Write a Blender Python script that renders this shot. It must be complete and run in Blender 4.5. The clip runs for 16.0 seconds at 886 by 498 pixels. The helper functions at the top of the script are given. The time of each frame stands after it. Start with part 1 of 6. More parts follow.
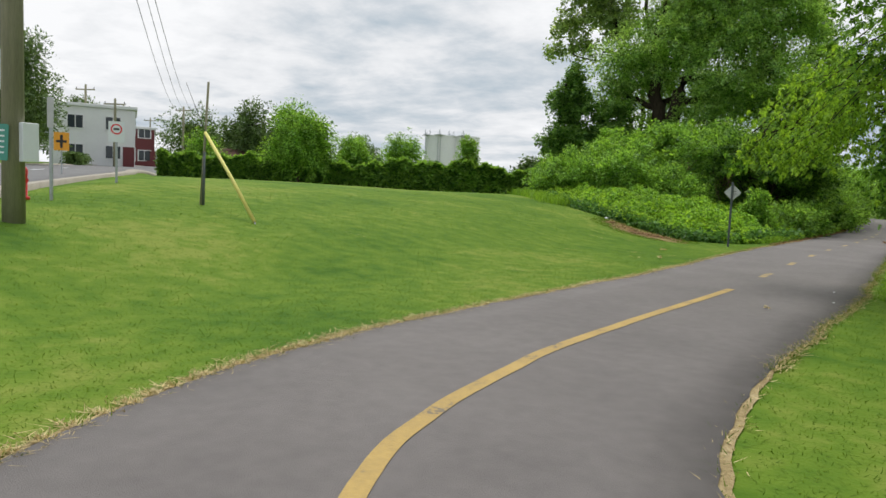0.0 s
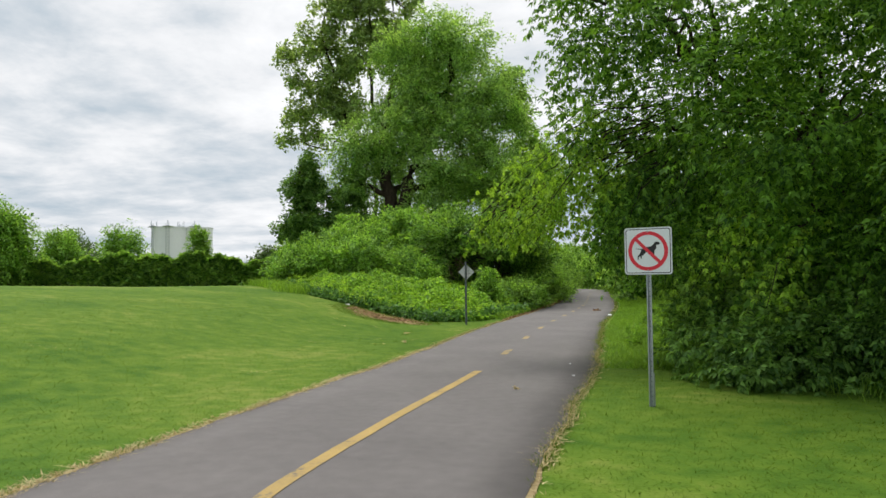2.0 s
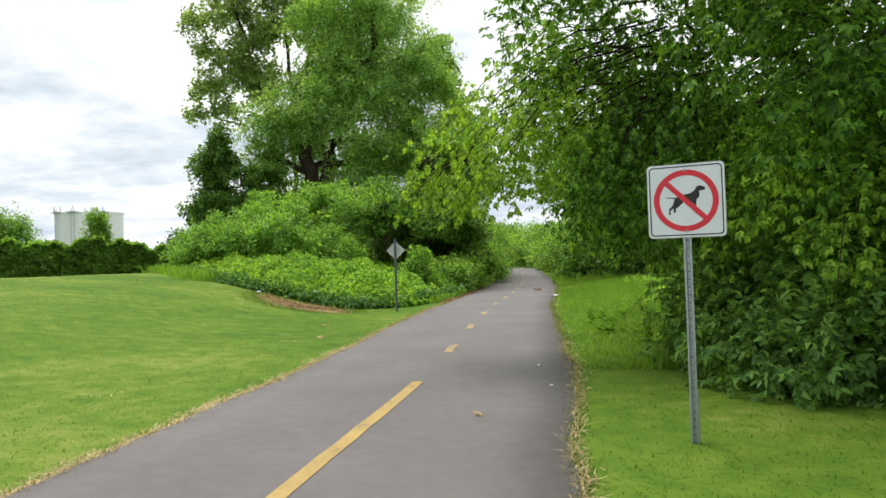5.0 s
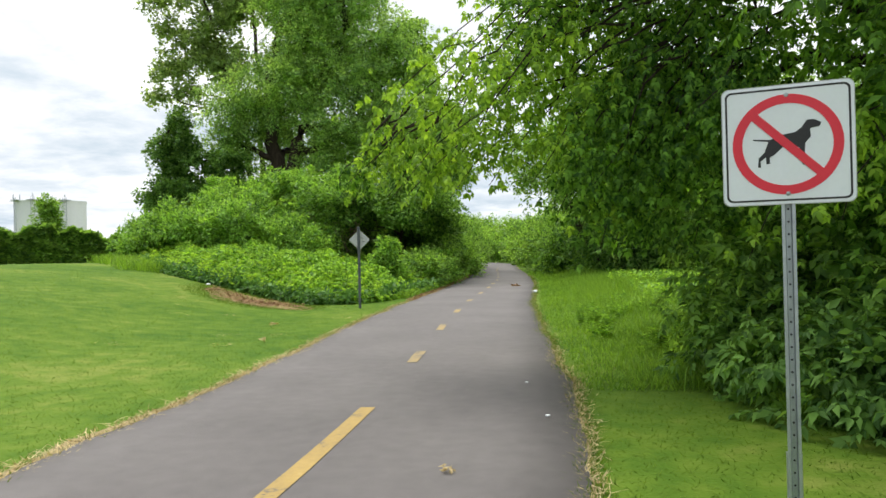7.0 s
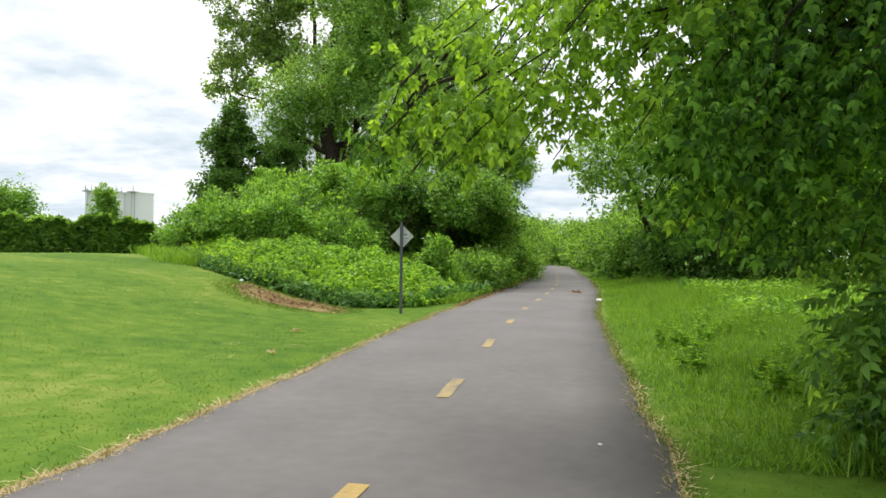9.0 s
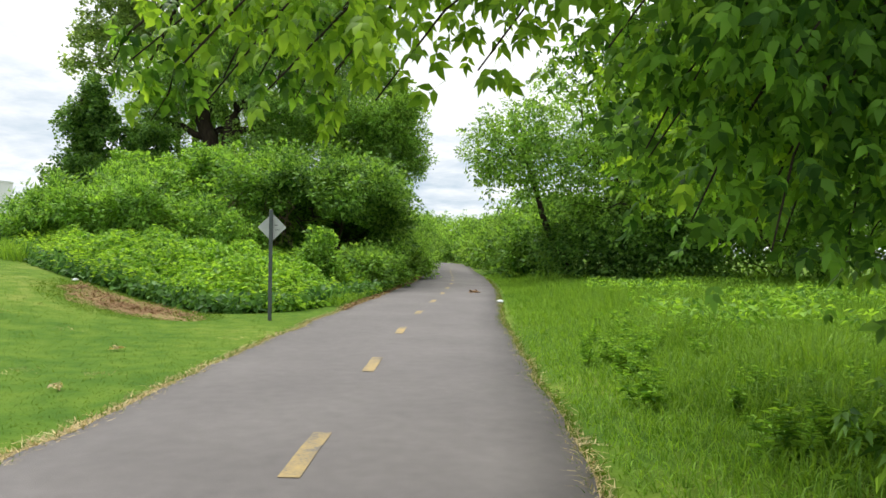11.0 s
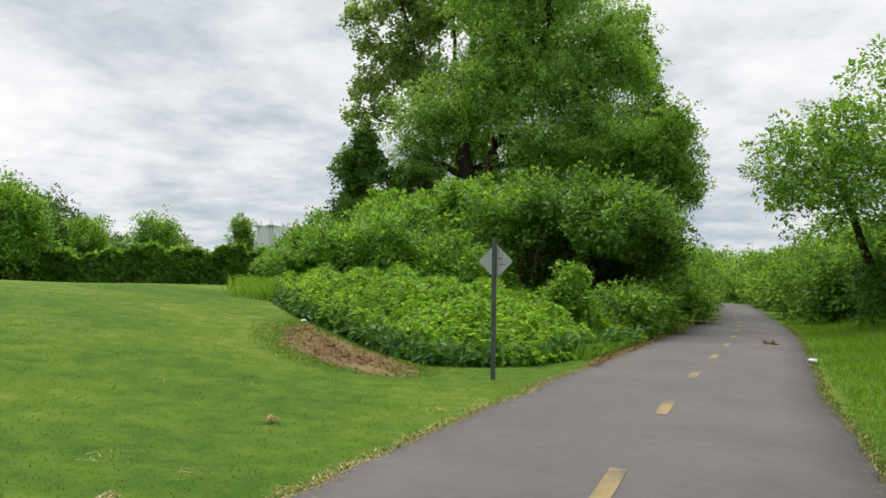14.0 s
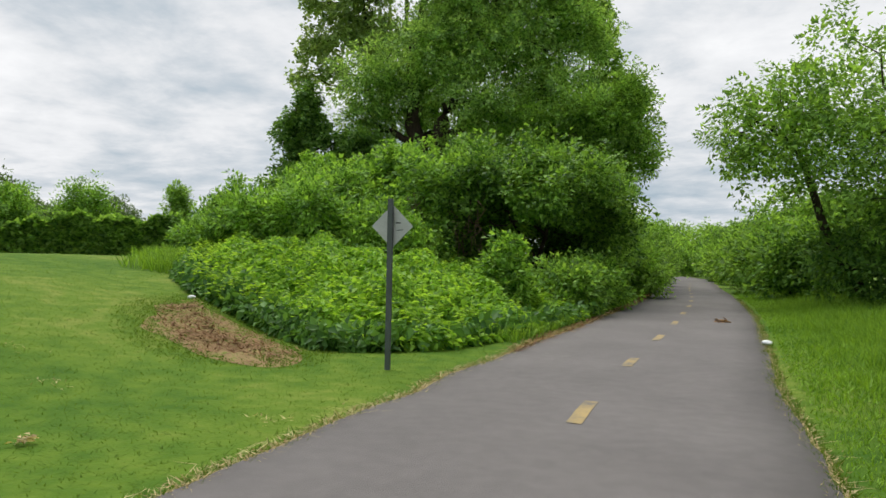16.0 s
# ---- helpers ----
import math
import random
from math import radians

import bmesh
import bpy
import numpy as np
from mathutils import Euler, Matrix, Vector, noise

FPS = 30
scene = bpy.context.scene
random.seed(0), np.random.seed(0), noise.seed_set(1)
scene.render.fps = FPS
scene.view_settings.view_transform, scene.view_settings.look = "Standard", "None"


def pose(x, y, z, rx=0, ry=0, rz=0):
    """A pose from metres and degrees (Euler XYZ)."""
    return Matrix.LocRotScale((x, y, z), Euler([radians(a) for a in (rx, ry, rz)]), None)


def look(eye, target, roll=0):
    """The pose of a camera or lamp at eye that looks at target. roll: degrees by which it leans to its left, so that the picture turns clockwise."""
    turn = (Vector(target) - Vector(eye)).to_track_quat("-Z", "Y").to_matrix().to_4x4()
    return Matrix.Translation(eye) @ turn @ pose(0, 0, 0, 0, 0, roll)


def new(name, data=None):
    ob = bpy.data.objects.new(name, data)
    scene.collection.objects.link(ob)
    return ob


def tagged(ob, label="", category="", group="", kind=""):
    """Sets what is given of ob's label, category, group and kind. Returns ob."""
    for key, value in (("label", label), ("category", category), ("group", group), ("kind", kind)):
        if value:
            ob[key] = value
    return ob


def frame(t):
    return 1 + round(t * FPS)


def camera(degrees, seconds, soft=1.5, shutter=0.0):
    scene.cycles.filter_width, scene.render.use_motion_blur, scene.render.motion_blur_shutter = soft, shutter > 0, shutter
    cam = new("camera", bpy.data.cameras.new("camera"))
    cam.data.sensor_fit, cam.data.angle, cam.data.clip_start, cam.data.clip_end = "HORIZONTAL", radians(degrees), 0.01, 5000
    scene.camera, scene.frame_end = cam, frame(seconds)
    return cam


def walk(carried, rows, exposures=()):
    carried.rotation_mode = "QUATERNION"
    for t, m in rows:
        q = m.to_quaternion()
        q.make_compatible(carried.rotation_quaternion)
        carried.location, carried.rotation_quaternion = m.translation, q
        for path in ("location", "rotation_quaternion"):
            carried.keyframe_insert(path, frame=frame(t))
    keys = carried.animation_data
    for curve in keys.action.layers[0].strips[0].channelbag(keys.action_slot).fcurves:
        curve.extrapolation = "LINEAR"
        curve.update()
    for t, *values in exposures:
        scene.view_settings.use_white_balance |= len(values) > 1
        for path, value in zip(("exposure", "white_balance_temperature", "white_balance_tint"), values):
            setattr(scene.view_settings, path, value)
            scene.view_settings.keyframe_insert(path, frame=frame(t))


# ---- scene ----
cam = camera(64.7, 16.0)
PATH = [
    (0, (0.955, 0.47, 1.277), (-0.265, 2.045, 1.103), 2.5),
    (0.5, (0.916, 0.485, 1.279), (0.001, 2.258, 1.136), 2.3),
    (1, (0.835, 0.592, 1.276), (0.075, 2.439, 1.17), 0.8),
    (1.5, (0.738, 0.884, 1.288), (0.056, 2.765, 1.306), 0.5),
    (2, (0.562, 1.352, 1.29), (-0.023, 3.263, 1.377), -0.6),
    (2.5, (0.502, 1.744, 1.296), (0.05, 3.688, 1.42), -0.8),
    (3, (0.341, 2.114, 1.284), (-0.076, 4.065, 1.428), -0.8),
    (3.5, (0.187, 2.57, 1.278), (-0.215, 4.526, 1.393), -0.6),
    (4, (0.062, 3.018, 1.291), (-0.335, 4.977, 1.37), -1.8),
    (4.2, (-0.004, 3.24, 1.272), (-0.41, 5.198, 1.326), -1.6),
    (6.3, (-0.356, 5.05, 1.185), (-0.668, 7.026, 1.198), -1.7),
    (6.5, (-0.381, 5.255, 1.158), (-0.691, 7.231, 1.165), -1.3),
    (7, (-0.445, 5.732, 1.154), (-0.757, 7.707, 1.167), -1.3),
    (7.5, (-0.447, 6.208, 1.144), (-0.781, 8.179, 1.149), -1.4),
    (8, (-0.529, 6.657, 1.154), (-0.893, 8.624, 1.166), -0.3),
    (8.5, (-0.56, 7.124, 1.146), (-0.965, 9.082, 1.148), -0.6),
    (9, (-0.623, 7.532, 1.155), (-1.099, 9.474, 1.17), 0.4),
    (9.5, (-0.631, 7.892, 1.179), (-0.995, 9.859, 1.222), 0.0),
    (9.7, (-0.649, 8.094, 1.16), (-0.962, 10.068, 1.241), 0.9),
    (11.8, (-0.99, 10.357, 1.13), (-1.138, 12.351, 1.105), 0.2),
    (12, (-0.974, 10.513, 1.16), (-1.227, 12.496, 1.166), -0.0),
    (12.5, (-1.039, 10.928, 1.16), (-1.491, 12.876, 1.186), 0.9),
    (13, (-1.08, 11.356, 1.159), (-1.702, 13.256, 1.221), 0.3),
    (13.5, (-1.113, 11.802, 1.161), (-1.891, 13.642, 1.245), 1.0),
    (14, (-1.181, 12.261, 1.163), (-2.085, 14.041, 1.27), 0.9),
    (14.5, (-1.183, 12.736, 1.166), (-2.154, 14.481, 1.268), 0.6),
    (15, (-1.236, 13.18, 1.155), (-2.275, 14.888, 1.233), 1.4),
    (15.5, (-1.231, 13.653, 1.143), (-2.286, 15.351, 1.226), 0.3),
    (16, (-1.176, 14.078, 1.15), (-1.987, 15.906, 1.182), 1.1),
]
walk(cam, [(t, look(eye, target, roll)) for t, eye, target, roll in PATH],
     exposures=[(0, -0.04), (2, 0.06), (3.5, 0.3), (7, 0.42), (9.5, 0.46), (12, 0.36), (13, 0.19), (14.5, -0.06), (16, -0.04)])


# ---- world, sun ----
world = bpy.data.worlds.new("world")
scene.world = world
world.use_nodes = True
wn, wl = world.node_tree.nodes, world.node_tree.links
wn.clear()


def wnode(kind, **kw):
    n = wn.new(kind)
    for k, v in kw.items():
        n.inputs[k].default_value = v
    return n


SUN_ELEV, SUN_AZ = 64.0, -45.0   # degrees; azimuth clockwise from +y
w_out = wn.new("ShaderNodeOutputWorld")
w_bg = wnode("ShaderNodeBackground", Strength=0.88)
w_sky = wn.new("ShaderNodeTexSky")
w_sky.sky_type, w_sky.sun_disc = "NISHITA", False
w_sky.sun_elevation, w_sky.sun_rotation = radians(SUN_ELEV), radians(SUN_AZ)
w_dim = wn.new("ShaderNodeVectorMath")
w_dim.operation = "SCALE"
w_dim.inputs["Scale"].default_value = 0.11
wl.new(w_sky.outputs[0], w_dim.inputs[0])
w_tc = wn.new("ShaderNodeTexCoord")
w_sep = wn.new("ShaderNodeSeparateXYZ")
wl.new(w_tc.outputs["Generated"], w_sep.inputs[0])
w_up = wn.new("ShaderNodeMath")
w_up.operation = "MAXIMUM"
w_up.inputs[1].default_value = 0.0
wl.new(w_sep.outputs["Z"], w_up.inputs[0])
w_add = wn.new("ShaderNodeMath")
w_add.operation = "ADD"
w_add.inputs[1].default_value = 0.16
wl.new(w_up.outputs[0], w_add.inputs[0])
w_div = wn.new("ShaderNodeVectorMath")
w_div.operation = "DIVIDE"
w_com = wn.new("ShaderNodeCombineXYZ")
for k in "XYZ":
    wl.new(w_add.outputs[0], w_com.inputs[k])
wl.new(w_tc.outputs["Generated"], w_div.inputs[0])
wl.new(w_com.outputs[0], w_div.inputs[1])
w_n1 = wnode("ShaderNodeTexNoise", Scale=0.62, Detail=7.0, Roughness=0.55, Distortion=0.35)
w_n2 = wnode("ShaderNodeTexNoise", Scale=3.4, Detail=8.0, Roughness=0.6, Distortion=0.2)
wl.new(w_div.outputs[0], w_n1.inputs["Vector"])
wl.new(w_div.outputs[0], w_n2.inputs["Vector"])
w_mixn = wn.new("ShaderNodeMix")
w_mixn.data_type = "FLOAT"
w_mixn.inputs[0].default_value = 0.3
wl.new(w_n1.outputs["Fac"], w_mixn.inputs[2])
wl.new(w_n2.outputs["Fac"], w_mixn.inputs[3])
w_ramp = wn.new("ShaderNodeValToRGB")
els = w_ramp.color_ramp.elements
els[0].position, els[0].color = 0.36, (0.44, 0.56, 0.66, 1)
els[1].position, els[1].color = 0.60, (1.12, 1.13, 1.15, 1)
e = els.new(0.455)
e.color = (0.72, 0.78, 0.84, 1)
e = els.new(0.525)
e.color = (0.96, 0.98, 1.01, 1)
wl.new(w_mixn.outputs[0], w_ramp.inputs[0])
w_cov = wn.new("ShaderNodeMapRange")
w_cov.inputs["From Min"].default_value, w_cov.inputs["From Max"].default_value = 0.30, 0.37
wl.new(w_mixn.outputs[0], w_cov.inputs["Value"])
w_mix = wn.new("ShaderNodeMix")
w_mix.data_type = "RGBA"
wl.new(w_cov.outputs[0], w_mix.inputs[0])
wl.new(w_dim.outputs[0], w_mix.inputs[6])
wl.new(w_ramp.outputs[0], w_mix.inputs[7])
wl.new(w_mix.outputs[2], w_bg.inputs["Color"])
wl.new(w_bg.outputs[0], w_out.inputs[0])

sun = new("sun", bpy.data.lights.new("sun", "SUN"))
sun.data.energy, sun.data.angle, sun.data.color = 2.9, radians(42), (1.0, 0.96, 0.88)
az, el = radians(SUN_AZ), radians(SUN_ELEV)
sun_way = Vector((math.sin(az) * math.cos(el), math.cos(az) * math.cos(el), math.sin(el)))
sun.matrix_world = look(sun_way * 100, (0, 0, 0))


# ---- materials ----
def material(name, rough=0.6, metal=0.0, spec=0.5):
    m = bpy.data.materials.new(name)
    m.use_nodes = True
    b = m.node_tree.nodes["Principled BSDF"]
    b.inputs["Roughness"].default_value, b.inputs["Metallic"].default_value = rough, metal
    b.inputs["Specular IOR Level"].default_value = spec
    return m, m.node_tree.nodes, m.node_tree.links, b


def noise_color(m, stops, scale, detail=6.0, bump=0.0, bump_scale=None, rand=0.0, stretch=None):
    """Colour from two scales of noise over a ramp of (position, rgb) stops, with fine relief."""
    nt = m.node_tree
    n, l, b = nt.nodes, nt.links, nt.nodes["Principled BSDF"]
    tc = n.new("ShaderNodeTexCoord")
    vec = tc.outputs["Object"]
    if stretch:
        mp = n.new("ShaderNodeMapping")
        mp.inputs["Scale"].default_value = stretch
        l.new(vec, mp.inputs[0])
        vec = mp.outputs[0]
    a = n.new("ShaderNodeTexNoise")
    a.inputs["Scale"].default_value, a.inputs["Detail"].default_value = scale, detail
    c = n.new("ShaderNodeTexNoise")
    c.inputs["Scale"].default_value, c.inputs["Detail"].default_value = scale * 11.3, 4
    l.new(vec, a.inputs["Vector"])
    l.new(vec, c.inputs["Vector"])
    mix = n.new("ShaderNodeMix")
    mix.data_type = "FLOAT"
    mix.inputs[0].default_value = 0.4
    l.new(a.outputs["Fac"], mix.inputs[2])
    l.new(c.outputs["Fac"], mix.inputs[3])
    fac = mix.outputs[0]
    ramp = n.new("ShaderNodeValToRGB")
    el_ = ramp.color_ramp.elements
    el_[0].position, el_[0].color = stops[0][0], (*stops[0][1], 1)
    el_[1].position, el_[1].color = stops[-1][0], (*stops[-1][1], 1)
    for p, col in stops[1:-1]:
        el_.new(p).color = (*col, 1)
    l.new(fac, ramp.inputs[0])
    l.new(ramp.outputs[0], b.inputs["Base Color"])
    if bump:
        bp = n.new("ShaderNodeBump")
        bp.inputs["Strength"].default_value, bp.inputs["Distance"].default_value = 1.0, bump
        d = n.new("ShaderNodeTexNoise")
        d.inputs["Scale"].default_value, d.inputs["Detail"].default_value = bump_scale or scale * 20, 3
        l.new(vec, d.inputs["Vector"])
        l.new(d.outputs["Fac"], bp.inputs["Height"])
        l.new(bp.outputs[0], b.inputs["Normal"])
    return ramp


def plain(name, rgb, rough=0.6, metal=0.0, vary=0.12, scale=8.0, bump=0.0):
    m, n, l, b = material(name, rough, metal)
    lo, hi = [tuple(c * k for c in rgb) for k in (1 - vary, 1 + vary)]
    noise_color(m, [(0.3, lo), (0.7, hi)], scale, bump=bump)
    return m


def leaf_material(name, dark, light, through_it=0.35, rough=0.5):
    """Leaves: each island its own tint, patches over the crown, some light passing through."""
    m, n, l, b = material(name, rough, 0, 0.18)
    g = n.new("ShaderNodeNewGeometry")
    tc = n.new("ShaderNodeTexCoord")
    t = n.new("ShaderNodeTexNoise")
    t.inputs["Scale"].default_value, t.inputs["Detail"].default_value = 0.7, 3
    l.new(tc.outputs["Object"], t.inputs["Vector"])
    mx = n.new("ShaderNodeMix")
    mx.data_type = "FLOAT"
    mx.inputs[0].default_value = 0.42
    l.new(g.outputs["Random Per Island"], mx.inputs[2])
    l.new(t.outputs["Fac"], mx.inputs[3])
    ramp = n.new("ShaderNodeValToRGB")
    e_ = ramp.color_ramp.elements
    e_[0].position, e_[0].color = 0.25, (*[c * 0.8 for c in dark], 1)
    e_[1].position, e_[1].color = 0.8, (*[c * 1.12 for c in light], 1)
    l.new(mx.outputs[0], ramp.inputs[0])
    l.new(ramp.outputs[0], b.inputs["Base Color"])
    tr = n.new("ShaderNodeBsdfTranslucent")
    br = n.new("ShaderNodeMix")
    br.data_type, br.blend_type = "RGBA", "MULTIPLY"
    br.inputs[0].default_value = 1.0
    br.inputs[7].default_value = (1.35, 1.25, 0.6, 1)
    l.new(ramp.outputs[0], br.inputs[6])
    l.new(br.outputs[2], tr.inputs["Color"])
    ms = n.new("ShaderNodeMixShader")
    ms.inputs[0].default_value = through_it
    l.new(b.outputs[0], ms.inputs[1])
    l.new(tr.outputs[0], ms.inputs[2])
    l.new(ms.outputs[0], n["Material Output"].inputs["Surface"])
    return m


M_LAWN, *_ = material("lawn", 0.9, 0, 0.1)
noise_color(M_LAWN, [(0.36, (0.050, 0.120, 0.012)), (0.46, (0.084, 0.162, 0.016)), (0.54, (0.118, 0.196, 0.021)), (0.64, (0.190, 0.240, 0.045))], 0.30, 7, 0.010, 30)
M_BLADE = leaf_material("grass_blade", (0.080, 0.160, 0.015), (0.135, 0.220, 0.025), 0.5, 0.7)
M_TALL = leaf_material("tall_grass", (0.125, 0.265, 0.025), (0.25, 0.42, 0.055), 0.42, 0.55)
M_STRAW = leaf_material("dry_straw", (0.42, 0.33, 0.17), (0.68, 0.57, 0.34), 0.2, 0.8)
M_BROWN = leaf_material("brown_litter", (0.16, 0.085, 0.042), (0.37, 0.235, 0.12), 0.1, 0.85)
M_VERGE, *_ = material("verge_soil", 0.95, 0, 0.1)
noise_color(M_VERGE, [(0.32, (0.24, 0.18, 0.09)), (0.5, (0.38, 0.30, 0.16)), (0.68, (0.50, 0.41, 0.25))], 3.0, 6, 0.02, 60)
M_SOIL, *_ = material("bare_soil", 0.95, 0, 0.1)
noise_color(M_SOIL, [(0.34, (0.17, 0.10, 0.05)), (0.46, (0.28, 0.18, 0.095)), (0.54, (0.33, 0.25, 0.12)), (0.62, (0.18, 0.23, 0.045))], 2.0, 7, 0.03, 40)
M_ASPHALT, _, _, _b = material("asphalt", 0.85, 0, 0.3)
noise_color(M_ASPHALT, [(0.3, (0.135, 0.125, 0.124)), (0.5, (0.165, 0.152, 0.150)), (0.7, (0.195, 0.180, 0.177))], 0.7, 9, 0.006, 170)
M_PATCH, *_ = material("fresh_asphalt", 0.85, 0, 0.3)
noise_color(M_PATCH, [(0.3, (0.045, 0.042, 0.043)), (0.7, (0.10, 0.094, 0.094))], 3, 8, 0.006, 150)
M_ROAD, *_ = material("street_asphalt", 0.85, 0, 0.3)
noise_color(M_ROAD, [(0.3, (0.13, 0.13, 0.135)), (0.7, (0.19, 0.19, 0.195))], 0.5, 8, 0.004, 100)
M_YELLOW, *_ = material("yellow_line", 0.7, 0, 0.3)
noise_color(M_YELLOW, [(0.36, (0.18, 0.15, 0.11)), (0.43, (0.38, 0.265, 0.095)), (0.6, (0.45, 0.31, 0.10)), (0.75, (0.50, 0.37, 0.16))], 2.6, 9, 0.004, 120)
M_YELLOW_WORN, *_ = material("worn_yellow_line", 0.75, 0, 0.3)
noise_color(M_YELLOW_WORN, [(0.40, (0.17, 0.155, 0.135)), (0.48, (0.30, 0.235, 0.13)), (0.62, (0.42, 0.305, 0.13))], 5, 9, 0.004, 120)
M_CONCRETE = plain("concrete", (0.33, 0.30, 0.25), 0.9, vary=0.2, scale=2, bump=0.004)
M_BARK, *_ = material("bark", 0.95, 0, 0.1)
noise_color(M_BARK, [(0.3, (0.022, 0.016, 0.012)), (0.7, (0.085, 0.066, 0.050))], 3, 8, 0.05, 14, stretch=(3, 3, 0.5))
M_VINE = plain("dead_vine", (0.17, 0.105, 0.07), 0.9, vary=0.3)
M_POLE, *_ = material("weathered_pole", 0.9, 0, 0.1)
noise_color(M_POLE, [(0.3, (0.19, 0.185, 0.125)), (0.7, (0.36, 0.345, 0.24))], 2, 8, 0.01, 30, stretch=(6, 6, 0.4))
M_GALV, *_ = material("galvanised_steel", 0.45, 0.75, 0.5)
noise_color(M_GALV, [(0.3, (0.30, 0.33, 0.35)), (0.7, (0.48, 0.52, 0.54))], 14, 4)
M_ALU, *_ = material("grey_aluminium", 0.5, 0.5, 0.5)
noise_color(M_ALU, [(0.3, (0.42, 0.43, 0.43)), (0.7, (0.56, 0.57, 0.57))], 5, 5)
M_DARKPOST = plain("dark_painted_steel", (0.10, 0.115, 0.12), 0.6, 0.3, 0.2)
M_WHITE = plain("white_sign_face", (0.74, 0.78, 0.82), 0.45, vary=0.04, scale=5)
M_RED = plain("sign_red", (0.70, 0.022, 0.045), 0.45, vary=0.06, scale=6)
M_BLACK = plain("sign_black", (0.012, 0.012, 0.014), 0.5, vary=0.3)
M_AMBER = plain("amber_sign", (0.75, 0.34, 0.02), 0.5, vary=0.06)
M_GREENSIGN = plain("teal_sign", (0.07, 0.30, 0.24), 0.5, vary=0.1)
M_GUY = plain("yellow_plastic", (0.62, 0.56, 0.14), 0.6, vary=0.12)
M_TANK = plain("white_tank_paint", (0.72, 0.73, 0.75), 0.5, vary=0.06, scale=0.25)
M_WALL = plain("white_siding", (0.72, 0.73, 0.75), 0.7, vary=0.05, scale=0.8)
M_GLASS = plain("window_glass", (0.03, 0.04, 0.05), 0.1, vary=0.3)
M_ROOF = plain("brown_shingle", (0.16, 0.085, 0.065), 0.9, vary=0.25)
M_BRICK = plain("tan_brick", (0.36, 0.25, 0.19), 0.9, vary=0.15)
M_DARKRED = plain("dark_red_cladding", (0.14, 0.03, 0.035), 0.7, vary=0.15)
M_HYDRANT = plain("red_enamel", (0.62, 0.03, 0.03), 0.4, vary=0.1)
M_WIRE = plain("black_cable", (0.05, 0.05, 0.055), 0.6)
M_CAR1 = plain("silver_car_paint", (0.5, 0.5, 0.5), 0.3, 0.3, 0.05)
M_CAR2 = plain("red_car_paint", (0.35, 0.03, 0.03), 0.3, 0.1, 0.05)
M_TYRE = plain("tyre_rubber", (0.02, 0.02, 0.02), 0.8)
M_LITTER = plain("white_plastic_scrap", (0.78, 0.79, 0.80), 0.5, vary=0.05)
L_MAPLE = leaf_material("maple_leaf", (0.040, 0.12, 0.016), (0.21, 0.42, 0.055), 0.48)
L_MAPLE_NEW = leaf_material("young_maple_leaf", (0.15, 0.31, 0.028), (0.38, 0.60, 0.07), 0.55)
L_WILLOW = leaf_material("willow_leaf", (0.17, 0.33, 0.10), (0.42, 0.63, 0.20), 0.62)
L_POPLAR = leaf_material("poplar_leaf", (0.17, 0.27, 0.10), (0.36, 0.50, 0.19), 0.55)
L_IVY_SHADE = leaf_material("vine_and_shade_leaf", (0.06, 0.15, 0.032), (0.20, 0.37, 0.075), 0.42)
L_BUSH = leaf_material("bush_leaf", (0.09, 0.22, 0.035), (0.33, 0.57, 0.10), 0.5)
L_DARKBUSH = leaf_material("dark_bush_leaf", (0.06, 0.155, 0.03), (0.27, 0.48, 0.085), 0.45)
L_LIGHT = leaf_material("light_tree_leaf", (0.12, 0.25, 0.05), (0.32, 0.54, 0.11), 0.55)
L_WEED = leaf_material("weed_leaf", (0.11, 0.27, 0.032), (0.34, 0.57, 0.08), 0.5)
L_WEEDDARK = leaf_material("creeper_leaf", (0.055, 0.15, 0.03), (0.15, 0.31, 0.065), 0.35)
L_FAR = leaf_material("far_leaf", (0.060, 0.113, 0.032), (0.154, 0.252, 0.082), 0.3)
L_HEDGE = leaf_material("hedge_leaf", (0.10, 0.23, 0.05), (0.30, 0.50, 0.11), 0.5)


# ---- mesh helpers ----
def mesh_np(name, verts, tris):
    """A mesh from vertex and triangle arrays."""
    verts, tris = np.asarray(verts, np.float32).reshape(-1, 3), np.asarray(tris, np.int32).reshape(-1, 3)
    me = bpy.data.meshes.new(name)
    me.vertices.add(len(verts))
    me.vertices.foreach_set("co", verts.ravel())
    me.loops.add(tris.size)
    me.loops.foreach_set("vertex_index", tris.ravel())
    me.polygons.add(len(tris))
    me.polygons.foreach_set("loop_start", np.arange(0, tris.size, 3, dtype=np.int32))
    me.polygons.foreach_set("loop_total", np.full(len(tris), 3, np.int32))
    me.update(calc_edges=True)
    return me


def part(name, shape, mat, parent=None, label="", smooth=False):
    """Links a bmesh or mesh as one object, under parent where there is one."""
    if isinstance(shape, bmesh.types.BMesh):
        me = bpy.data.meshes.new(name)
        shape.to_mesh(me)
        shape.free()
    else:
        me = shape
    me.materials.append(mat)
    if smooth:
        me.polygons.foreach_set("use_smooth", np.ones(len(me.polygons), bool))
    ob = new(name, me)
    if parent:
        ob.parent = parent
    if label:
        ob["label"] = label
    return ob


def thing(name, at, label, category, group="", turn=0.0):
    ob = new(name)
    ob.location = at
    ob.rotation_euler = (0, 0, radians(turn))
    ob.empty_display_size = 0.2
    return tagged(ob, label, category, group)


